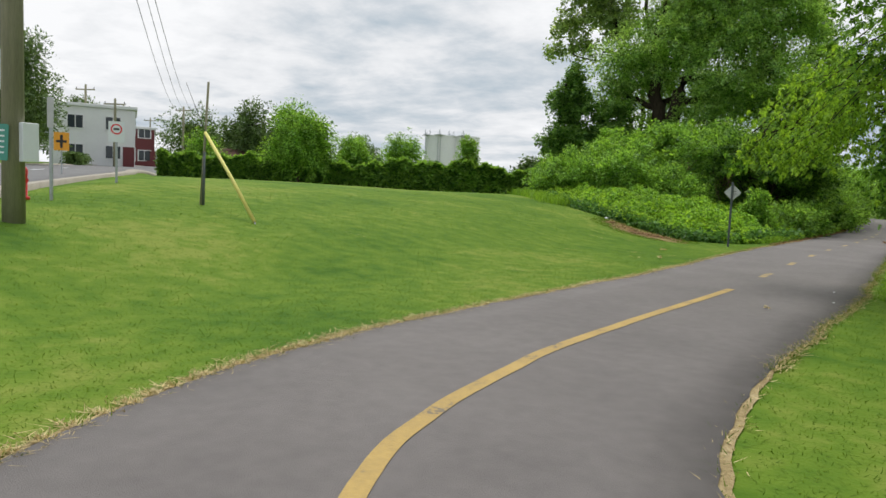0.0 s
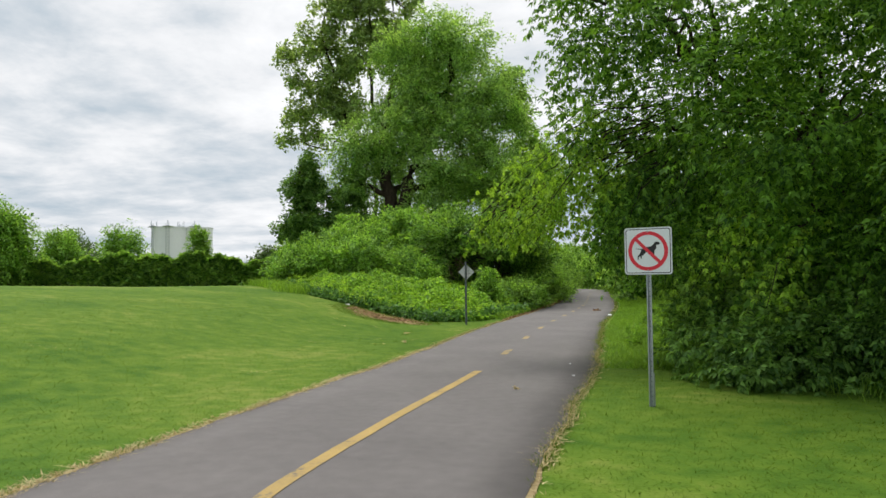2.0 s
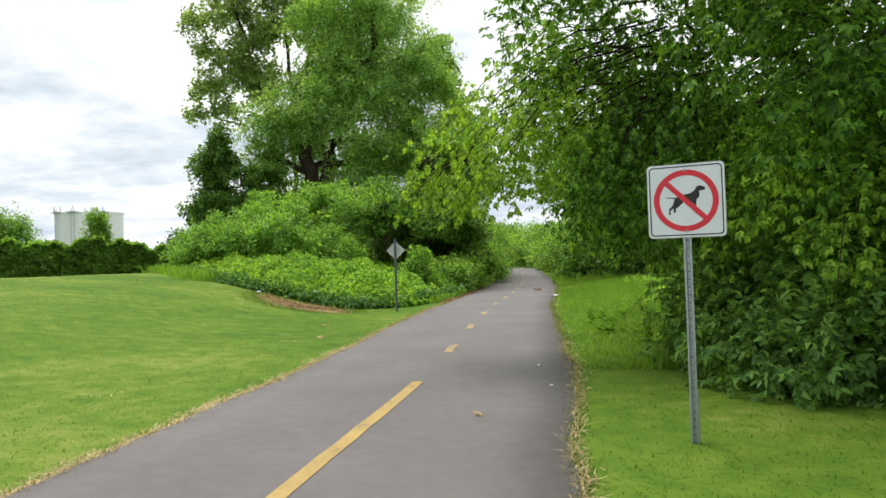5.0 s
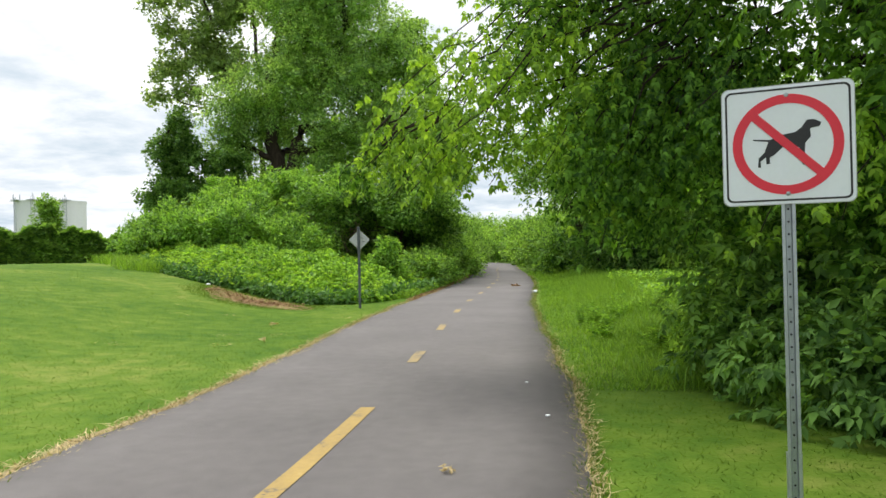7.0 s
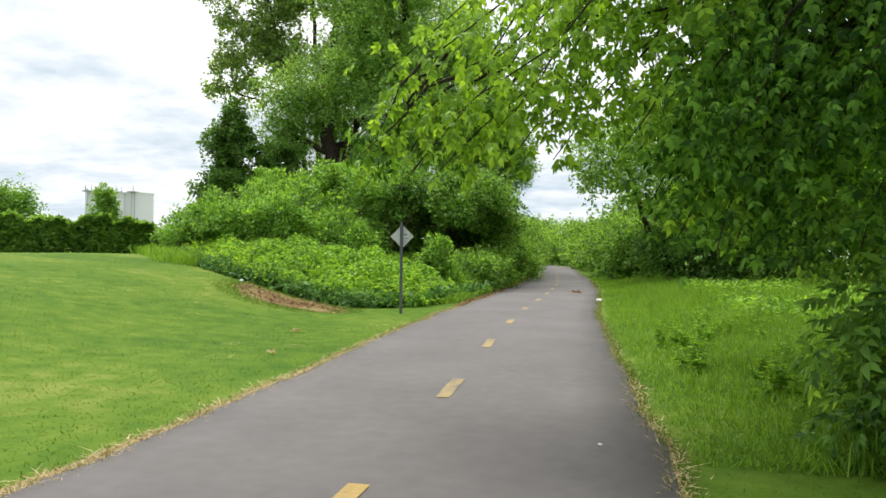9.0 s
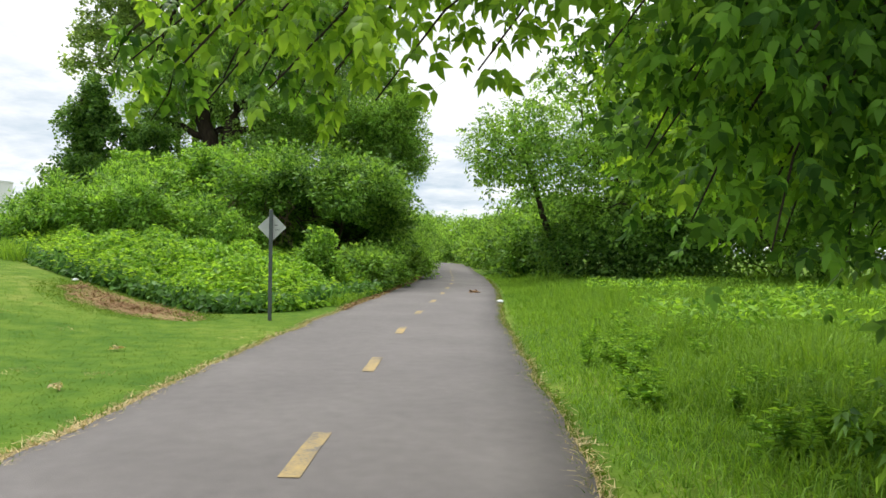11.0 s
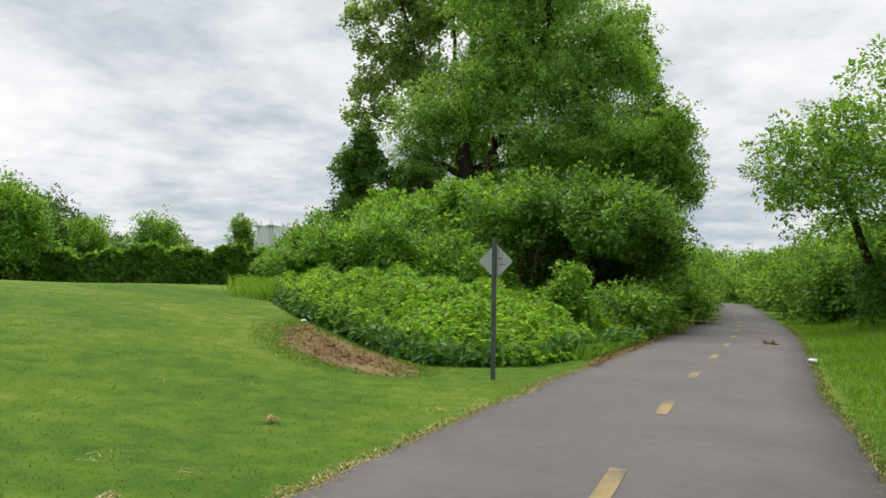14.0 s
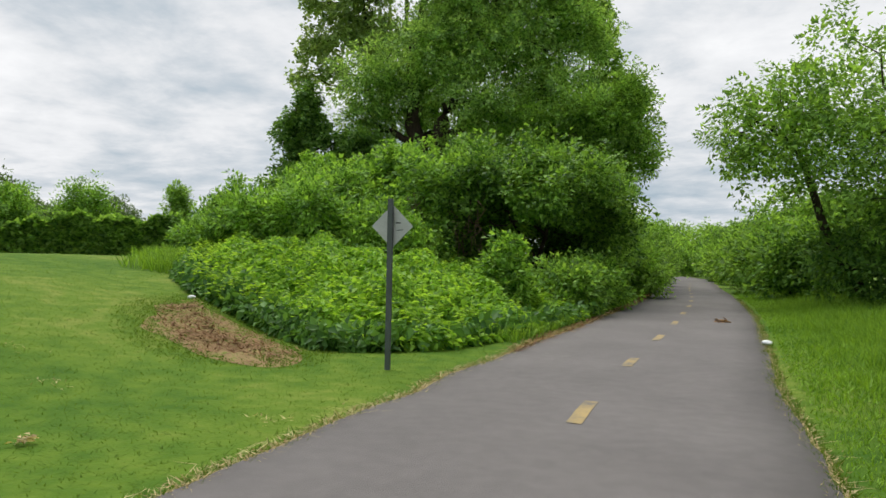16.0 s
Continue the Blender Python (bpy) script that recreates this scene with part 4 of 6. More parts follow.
BED_FRONT = [(-17.5, 31.0), (-13.4, 26.6), (-11.4, 24.3), (-9.7, 22.9), (-8.4, 22.3), (-7.3, 21.75), (-5.95, 21.15), (-5.35, 21.5), (-4.65, 22.3), (-4.3, 24.5), (-4.2, 28), (-4.5, 34)]
BED = BED_FRONT + [(-8, 31.5), (-11, 32), (-14.5, 32.5), (-18, 33)]


def bed_top(X, Y):
    d = line_dist(BED_FRONT, X, Y)
    lumps = 0.12 * np.sin(X * 2.3 + np.sin(Y * 1.9)) * np.sin(Y * 2.1) + 0.07 * np.sin(X * 5.1 + Y * 3.3)
    return np.clip(0.25 + d / 1.9, 0.25, 1) * (0.52 + 1.5 * lumps + 0.06 * np.sin(X * 9.1 + 2 * np.sin(Y * 7.3))) + 0.34 * np.clip((d - 0.6) / 2.5, 0, 1)


rng = np.random.default_rng(201)
X, Y = rng.uniform(-18, -4, 190000), rng.uniform(21, 34, 190000)
ok = inside(BED, X, Y)
X, Y = X[ok], Y[ok]
near = line_dist(BED_FRONT, X, Y)
layer = 1 - 0.75 * rng.random(len(X)) ** 2.2
Z = height(X, Y) + bed_top(X, Y) * layer
P = np.column_stack([X, Y, Z])
u = unit(rng.normal(size=(len(P), 3)) * 0.5 + [0, -0.25, 1.0])
D = np.cross(u, rng.normal(size=(len(P), 3))) + [0, 0, -0.25]
bed0 = np.array((-8.0, 26.0, float(height(-8.0, 26.0))))
bed = thing("weed_bed", tuple(bed0), "dense bed of bright green weeds and creepers beside the path", "weeds")
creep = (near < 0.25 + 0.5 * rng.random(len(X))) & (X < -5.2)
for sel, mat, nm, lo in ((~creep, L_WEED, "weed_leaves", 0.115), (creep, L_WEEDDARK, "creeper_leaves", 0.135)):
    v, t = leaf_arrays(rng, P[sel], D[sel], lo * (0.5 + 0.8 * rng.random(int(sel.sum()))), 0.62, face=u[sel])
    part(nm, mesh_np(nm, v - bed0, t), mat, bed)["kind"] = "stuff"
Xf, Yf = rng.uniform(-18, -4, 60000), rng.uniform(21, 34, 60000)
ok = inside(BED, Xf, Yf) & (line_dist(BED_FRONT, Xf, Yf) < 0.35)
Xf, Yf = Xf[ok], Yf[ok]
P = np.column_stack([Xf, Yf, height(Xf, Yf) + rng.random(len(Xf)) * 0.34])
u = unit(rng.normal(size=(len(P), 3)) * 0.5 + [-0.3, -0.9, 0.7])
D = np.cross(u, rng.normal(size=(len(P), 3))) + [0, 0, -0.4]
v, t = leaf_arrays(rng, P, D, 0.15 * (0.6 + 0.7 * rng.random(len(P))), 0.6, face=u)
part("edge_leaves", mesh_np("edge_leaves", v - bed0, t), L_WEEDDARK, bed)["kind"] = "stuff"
# upright shoots in the bed
pc = []
for i in range(900):
    x, y = rng.uniform(-15, -4.6), rng.uniform(22, 32)
    if not inside(BED, np.array([x]), np.array([y]))[0]:
        continue
    z0 = float(height(x, y)) + float(bed_top(np.array([x]), np.array([y]))[0]) * 0.7
    h = rng.uniform(0.12, 0.42)
    k = 14
    zz = np.linspace(0.2, 1, k)
    Pk = np.column_stack([x + rng.normal(size=k) * 0.03, y + rng.normal(size=k) * 0.03, z0 + h * zz])
    a = rng.random(k) * 6.28
    Dk = np.column_stack([np.cos(a), np.sin(a), np.full(k, 0.15)])
    pc.append(leaf_arrays(rng, Pk, Dk, 0.14 * (1.15 - 0.6 * zz), 0.45))
v, t = joined(pc)
part("upright_growth", mesh_np("upright_growth", v - bed0, t), L_MAPLE_NEW, bed)["kind"] = "stuff"
# tangle of dead vine stems hanging in the mound's face
vb = np.array((-8.9, 31.0, float(height(-8.9, 31.0))))
vines = thing("vine_tangle", tuple(vb), "tangle of bare brown vine stems in the thicket", "vines")
pc = []
for i in range(24):
    a = np.array((rng.uniform(-10.0, -7.6), rng.uniform(30.6, 31.4), rng.uniform(2.2, 3.1)))
    b = np.array((a[0] + rng.normal() * 0.6, a[1] - rng.uniform(0.1, 0.7), rng.uniform(0.9, 1.9)))
    pc.append(tube_arrays(bent(rng, a, b, 7, 0.1, 0.1) - vb, np.linspace(0.016, 0.006, 7), 5))
v, t = joined(pc)
part("stem_tangle", mesh_np("stem_tangle", v, t), M_VINE, vines)["kind"] = "stuff"


def patch(name, poly, z, mat, label, category, seed, rough=0.012, rim=0.2):
    """An uneven sheet of soil over the ground inside a rounded outline."""
    pts = spline(poly + poly[:1], 0.12)
    r = np.random.default_rng(seed)
    c = pts.mean(0)
    pts = c + (pts - c) * (1 + 0.10 * np.interp(np.arange(len(pts)), np.arange(0, len(pts) + 4, 4), r.normal(size=len(np.arange(0, len(pts) + 4, 4)))))[:, None]
    rings = [c + (pts - c) * f for f in (1, 0.8, 0.55, 0.3, 0.02)]
    n = len(pts)
    V = np.concatenate([np.column_stack([p, height(p[:, 0], p[:, 1]) + z * (rim if i == 0 else 1) + (rough * r.normal(size=n) if i else 0)]) for i, p in enumerate(rings)])
    T = []
    for i in range(len(rings) - 1):
        for j in range(n):
            k = (j + 1) % n
            T += [(i * n + j, i * n + k, (i + 1) * n + k), (i * n + j, (i + 1) * n + k, (i + 1) * n + j)]
    ob = part(name, mesh_np(name, V, T), mat)
    return tagged(ob, label, category, kind="structure")


SOIL = [(-9.1, 22.5), (-8.2, 22.0), (-7.2, 21.5), (-6.0, 20.95), (-5.8, 20.2), (-6.5, 19.9), (-7.3, 20.1), (-8.2, 20.7), (-9.0, 21.6)]
patch("soil_patch", SOIL, 0.014, M_SOIL, "bare reddish-brown soil patch with dead leaves", "soil", 5)



def blades(name, X, Y, length, width, mat, label, category, lean=0.35, base_z=0.0, seed=1, tri=1):
    """Single grass blades (bent in two where tri is 2) standing on the ground."""
    r = np.random.default_rng(seed)
    n = len(X)
    Z = height(X, Y) + base_z
    a = r.random(n) * 6.283
    tilt = r.normal(size=(n, 2)) * lean
    L = length * (0.55 + 0.75 * r.random(n))
    w = (width * (0.7 + 0.6 * r.random(n)))
    B = np.column_stack([X, Y, Z])
    sd = np.column_stack([np.cos(a), np.sin(a), np.zeros(n)]) * w[:, None] * 0.5
    tip = B + np.column_stack([tilt[:, 0] * L, tilt[:, 1] * L, L / (1 + 0.4 * np.hypot(tilt[:, 0], tilt[:, 1]))])
    if tri == 1:
        V = np.stack([B - sd, B + sd, tip], 1).reshape(-1, 3)
        T = np.arange(n * 3).reshape(-1, 3)
    else:
        mid = B + (tip - B) * 0.55 + np.column_stack([-tilt[:, 0] * L * 0.18, -tilt[:, 1] * L * 0.18, L * 0.08])
        V = np.stack([B - sd, B + sd, mid + sd * 0.8, mid - sd * 0.8, tip - [0, 0, 1] * (L * 0.12)[:, None]], 1).reshape(-1, 3)
        i = np.arange(n)[:, None] * 5
        T = np.concatenate([i + [[0, 1, 2]], i + [[0, 2, 3]], i + [[3, 2, 4]]], 1).reshape(-1, 3)
    ob = part(name, mesh_np(name, V, T), mat)
    return tagged(ob, label, category, kind="stuff")


def off_path(X, Y):
    """Signed way to the left of the path's centre line."""
    XY = np.column_stack([X, Y])
    at = np.searchsorted(LINE[:, 1], Y).clip(0, NL - 1)
    for steps in (range(-96, 97, 12), range(-6, 7)):
        best, k0 = np.full(len(X), 1e9), at.copy()
        for o in steps:
            k = np.clip(k0 + o, 0, NL - 1)
            dd = np.hypot(*(XY - LINE[k]).T)
            up = dd < best
            best[up], at[up] = dd[up], k[up]
    return ((XY - LINE[at]) * LEFT[at]).sum(1)


r = np.random.default_rng(301)
X, Y = np.concatenate([-2.0 - 14 * r.random(190000) ** 1.7, r.uniform(-0.8, 4.5, 80000)]), np.concatenate([r.uniform(1.5, 32, 190000), r.uniform(2.5, 24, 80000)])
off = off_path(X, Y)
ok = (np.abs(off) > 1.60 + 0.05 * np.sin(Y * 9)) & ~inside(BED, X, Y) & ~(inside(SOIL, X, Y) & (r.random(len(X)) < 0.35)) & (r.random(len(X)) < np.clip((15 - np.abs(off)) / 9, 0, 1) * np.clip((32 - Y) / 10, 0, 1))
X, Y, off = X[ok], Y[ok], np.abs(off[ok])
blades("lawn_grass", X, Y, 0.024, 0.0050 + 0.0006 * off, M_BLADE, "short mown green lawn grass beside the path", "grass", lean=1.1, seed=2)
# ragged taller tufts and dry straw along both edges
near_part = np.nonzero((LINE[:, 1] > 0.8) & (LINE[:, 1] < 40))[0]
k = near_part[(len(near_part) * r.random(46000) ** 1.3).astype(int)]
sg = np.where(r.random(len(k)) < np.where(LINE[k, 1] < 6, 0.8, 0.5), 1, -1)
few = (sg > 0) | (LINE[k, 1] > 6) | (r.random(len(k)) < 0.2)
k, sg = k[few], sg[few]
o = (np.where(sg > 0, edge_l[k], edge_r[k]) + np.abs(r.normal(size=len(k))) * np.where(sg > 0, 0.065, 0.04) - 0.015) * sg
xy = LINE[k] + LEFT[k] * o[:, None] + r.normal(size=(len(k), 2)) * 0.03
dry = r.random(len(k)) < np.where(LINE[k, 1] < 14, np.where(sg > 0, 0.82, 0.5), np.where(sg > 0, 0.62, 0.3))
blades("edge_straw", xy[dry, 0], xy[dry, 1], 0.034, 0.010, M_STRAW, "dry bleached straw along the asphalt's edge", "dry grass", lean=1.6, base_z=0.015, seed=4)
blades("edge_grass", xy[~dry, 0], xy[~dry, 1], 0.058, 0.009, M_BLADE, "ragged green grass along the asphalt's edge", "grass", lean=0.8, seed=5)
# straw patches on the lawn and dead leaves on the soil
cx, cy = r.uniform(-8, -3.8, 10), r.uniform(7, 20, 10)
X = np.repeat(cx, 22) + r.normal(size=220) * 0.12
Y = np.repeat(cy, 22) + r.normal(size=220) * 0.08
ok = off_path(X, Y) > 1.6
blades("cut_straw", X[ok], Y[ok], 0.032, 0.008, M_STRAW, "scattered cut straw on the lawn", "dry grass", lean=1.8, base_z=0.02, seed=6)
X, Y = r.uniform(-10.5, -5, 15000), r.uniform(19, 23.4, 15000)
ok = inside(SOIL, X, Y) & ~inside(BED, X, Y) & (r.random(len(X)) < line_dist(SOIL + SOIL[:1], X, Y) / 0.55)
blades("dead_leaves", X[ok], Y[ok], 0.06, 0.022, M_BROWN, "dead brown leaves and stalks on bare soil", "dead leaves", lean=1.9, base_z=0.03, seed=7)
X, Y = r.uniform(-10.8, -4.8, 60000), r.uniform(18.6, 23.6, 60000)
rim = line_dist(SOIL + SOIL[:1], X, Y)
ok = (rim < 0.5) & (r.random(len(X)) < 1 - rim / 0.55) & ~inside(BED, X, Y)
blades("rim_grass", X[ok], Y[ok], 0.028, 0.012, M_BLADE, "thin grass creeping over the bare soil's rim", "grass", lean=0.9, base_z=0.01, seed=17)
k = r.integers(0, NL, 26000)
k = k[(LINE[k, 1] > 22.5) & (LINE[k, 1] < 46)]
o = edge_l[k] + np.abs(r.normal(size=len(k))) * 0.16 * np.clip((LINE[k, 1] - 21) / 4, 0.2, 1) - 0.05
xy = LINE[k] + LEFT[k] * o[:, None]
blades("brown_edge_litter", xy[:, 0], xy[:, 1], 0.06, 0.022, M_BROWN, "reddish-brown leaf litter along the path's edge", "dead leaves", lean=1.9, base_z=0.02, seed=8)
# taller grass at the foot of the bed and thicket
k = r.integers(0, NL, 60000)
k = k[(LINE[k, 1] > 23.5) & (LINE[k, 1] < 75)]
o = edge_l[k] + 0.2 + r.random(len(k)) * 0.9
xy = LINE[k] + LEFT[k] * o[:, None]
blades("thicket_grass", xy[:, 0], xy[:, 1], 0.28, 0.016, M_TALL, "unmown green grass in front of the thicket", "grass", lean=0.5, seed=9, tri=2)
X, Y = r.uniform(-30, -11.0, 110000), r.uniform(24.5, 50, 110000)
dd = line_dist([(-12.0, 25.0), (-16.6, 30.0), (-19.0, 35.0), (-23.5, 44), (-28, 45.5)], X, Y)
ok = dd < 0.3 + 0.9 * r.random(len(X))
blades("rough_grass", X[ok], Y[ok], 0.42, 0.022, M_TALL, "tall uncut grass where the lawn meets the thicket", "grass", lean=0.45, seed=10, tri=2)

# ---- meadow on the other side ----
X, Y = r.uniform(-3.0, 13, 420000), 10.6 + 35 * r.random(420000) ** 1.6
off = -off_path(X, Y) - 1.5
tuft = np.sin(X * 2.1 + np.sin(Y * 1.3)) * np.sin(Y * 1.7 + 0.6 * X) + 0.5 * np.sin(X * 5.3 + 1.0) * np.sin(Y * 4.1)
ok = (off > 0.12 + 0.1 * r.random(len(X))) & (r.random(len(X)) < np.clip(1.3 - off * 0.07, 0.25, 1)) & ~((off < 1.4) & (Y < 11.6))
X, Y, off, tuft = X[ok], Y[ok], off[ok], tuft[ok]
ln = np.clip(0.05 + 0.17 * np.clip(off - 0.25, 0, 9) ** 1.2, 0.05, 0.40) * (1 + 0.3 * tuft)
nearby = Y < 21
blades("far_meadow_grass", X[~nearby], Y[~nearby], ln[~nearby], 0.010 + 0.0004 * Y[~nearby], M_TALL, "tall uncut green meadow grass farther off", "grass", lean=0.6, seed=13)
X, Y, ln = X[nearby], Y[nearby], ln[nearby]
blades("meadow_grass", X, Y, ln, 0.0055 + 0.0002 * Y, M_TALL, "tall uncut green meadow grass beside the path", "grass", lean=0.6, seed=11, tri=2)


def leafy_weed(x, y, h, leaf_len, seed, group):
    """An upright weed: a thin stem with pairs of pointed leaves, smaller toward the top."""
    g = np.random.default_rng(seed)
    z0 = float(height(x, y))
    ob = thing("leafy_weed", (x, y, z0), "upright leafy green weed among tall meadow grass", "weed", group)
    tops = []
    for q in range(5):
        way = g.normal(size=2) * 0.22
        pts = bent(g, (way[0] * 0.3 * h, way[1] * 0.3 * h, -0.02), (way[0] * h, way[1] * h, h * g.uniform(0.65, 1.0)), 6, 0.04)
        tube("stem", pts, np.linspace(0.005, 0.002, 6), M_TALL, ob, 5)
        k = 40
        tt = 0.15 + 0.85 * g.random(k)
        B = np.column_stack([np.interp(tt, np.linspace(0, 1, 6), pts[:, c]) for c in range(3)])
        a = g.random(k) * 6.283
        D = np.column_stack([np.cos(a), np.sin(a), 0.25 + 0.4 * g.random(k)])
        tops.append(leaf_arrays(g, B, D, leaf_len * (1.25 - 0.65 * tt) * (0.7 + 0.5 * g.random(k)), 0.36, bend=0.3))
    v, t = joined(tops)
    part("leaves", mesh_np("leaves", v, t), L_WEED, ob)["kind"] = "stuff"


wr = np.random.default_rng(707)
for q in range(60):
    y = wr.uniform(13.0, 20.5)
    x = float(np.interp(y, LINE[NL // 4:, 1], LINE[NL // 4:, 0])) + 1.5 + wr.uniform(0.9, 5.0)
    leafy_weed(x, y, wr.uniform(0.2, 0.42), wr.uniform(0.06, 0.095), 800 + q, "meadow weeds")
X, Y = r.uniform(0.9, 8, 26000), r.uniform(9.3, 12.2, 26000)
ok = (Y > 12.0 - 0.9 * (X - 0.5) + 0.35 * r.normal(size=len(X))) & (Y > 9.6 + 0.3 * r.normal(size=len(X)))
X, Y = X[ok], Y[ok]
blades("shade_grass", X, Y, 0.22 + 0.1 * r.random(len(X)), 0.010, M_TALL, "long grass in the shade under a tree", "grass", lean=0.45, seed=12, tri=2)
X, Y = np.concatenate([r.uniform(1.2, 12, 24000), r.uniform(0.2, 5, 16000)]), np.concatenate([r.uniform(18, 34, 24000), r.uniform(11.8, 19, 16000)])
tuft = np.sin(X * 1.1 + 2) * np.sin(Y * 0.8 + 1) + 0.5 * np.sin(X * 2.7) * np.sin(Y * 2.2)
ok = (tuft > np.where(Y < 19, 0.5, 0.15)) & (-off_path(X, Y) - 1.5 > np.where(Y < 19, 2.6, 1.0))
X, Y = X[ok], Y[ok]
P = np.column_stack([X, Y, height(X, Y) + 0.12 + 0.36 * r.random(len(X))])
u = unit(r.normal(size=(len(P), 3)) * 0.5 + [0, -0.2, 1.0])
v, t = leaf_arrays(r, P, np.cross(u, r.normal(size=(len(P), 3))) + [0, 0, -0.2], 0.12 * (0.6 + 0.8 * r.random(len(P))), 0.45, face=u)
weeds = part("meadow_weeds", mesh_np("meadow_weeds", v, t), L_WEED)
tagged(weeds, "broad-leaved green weeds among the meadow grass", "weeds", kind="stuff")

# ---- hanging sprays of the box elder ----
bx = bpy.data.objects["box_elder"]
bx0 = np.array(bx.location)
r = np.random.default_rng(401)
SPRAYS = [((0.9, 12.4, 3.0), (-0.25, 12.1, 1.25), 0), ((0.9, 12.4, 2.9), (-0.05, 11.9, 1.15), 0), ((0.8, 12.5, 3.1), (-0.4, 12.2, 1.5), 0), ((0.9, 12.3, 2.8), (0.1, 12.2, 1.2), 0),
          ((0.5, 12.3, 3.3), (-1.35, 12.2, 1.65), 1), ((0.5, 12.3, 3.4), (-1.75, 12.25, 1.7), 1), ((0.6, 12.2, 3.2), (-1.0, 12.2, 1.75), 1), ((0.6, 12.2, 3.0), (-0.6, 11.7, 1.75), 1), ((0.7, 12.2, 2.9), (-0.35, 11.7, 1.65), 0), ((0.8, 12.1, 2.9), (-0.1, 11.6, 1.7), 0), ((0.5, 12.4, 3.6), (-2.1, 12.3, 2.0), 1), ((0.6, 12.3, 3.0), (-0.75, 12.0, 2.2), 1), ((0.5, 12.2, 3.2), (-1.5, 12.2, 2.3), 1),
          ((0.9, 12.6, 3.9), (-1.75, 11.6, 1.62), 1), ((0.6, 12.6, 3.6), (-1.2, 11.9, 2.0), 1), ((1.4, 12.6, 3.0), (0.35, 12.3, 1.1), 0),
          ((2.4, 11.6, 2.8), (0.95, 11.1, 1.05), 1), ((0.6, 12.9, 4.1), (-2.2, 12.6, 2.5), 1), ((1.8, 11.9, 3.3), (0.55, 11.4, 1.95), 0), ((2.3, 11.2, 2.6), (1.25, 10.2, 1.3), 1), ((0.7, 12.8, 4.3), (-2.0, 13.4, 3.0), 1),
          ((0.8, 12.6, 4.0), (-1.0, 12.3, 2.7), 0), ((2.6, 11.0, 2.2), (1.7, 9.75, 0.95), 1), ((2.8, 11.0, 2.8), (1.5, 9.9, 2.2), 0), ((1.4, 12.4, 3.3), (-0.2, 11.9, 2.3), 0), ((3.4, 10.8, 2.0), (2.6, 10.1, 0.8), 0),
          ((3.0, 10.6, 3.2), (2.2, 9.8, 2.5), 0), ((4.6, 10.0, 4.2), (3.8, 8.9, 3.6), 0), ((1.2, 13.2, 3.0), (0.2, 13.6, 1.2), 0), ((2.2, 13.6, 2.8), (1.2, 14.0, 1.0), 0),
          ((0.3, 12.7, 3.8), (-1.95, 12.2, 1.65), 1), ((0.3, 12.8, 3.6), (-1.55, 12.4, 1.8), 1), ((0.2, 12.9, 3.9), (-2.35, 12.4, 1.85), 1), ((1.3, 12.3, 2.9), (0.1, 12.0, 1.5), 0), ((1.6, 12.2, 2.8), (0.75, 12.0, 1.2), 0),
          ((1.4, 12.6, 3.2), (0.5, 12.4, 1.9), 1), ((1.8, 12.0, 2.8), (1.1, 11.6, 1.4), 0), ((1.5, 12.4, 3.0), (0.4, 12.7, 1.7), 0), ((0.8, 13.0, 3.8), (-0.9, 13.0, 3.0), 1), ((0.7, 12.9, 3.8), (-1.6, 13.0, 2.5), 1), ((2.0, 12.4, 2.6), (1.3, 12.4, 1.1), 0),
          ((0.9, 12.7, 3.2), (-0.35, 12.4, 1.5), 0), ((1.1, 12.5, 3.0), (0.0, 12.2, 1.25), 1), ((0.7, 13.0, 3.4), (-0.45, 12.9, 1.9), 0), ((1.2, 12.8, 3.0), (0.15, 12.7, 1.3), 0), ((1.0, 12.3, 3.1), (-0.2, 12.0, 2.0), 0), ((1.3, 12.2, 2.9), (0.4, 11.8, 1.6), 0), ((1.6, 12.3, 3.2), (0.8, 12.2, 2.2), 0), ((1.2, 12.6, 3.6), (0.1, 12.5, 2.6), 0)]
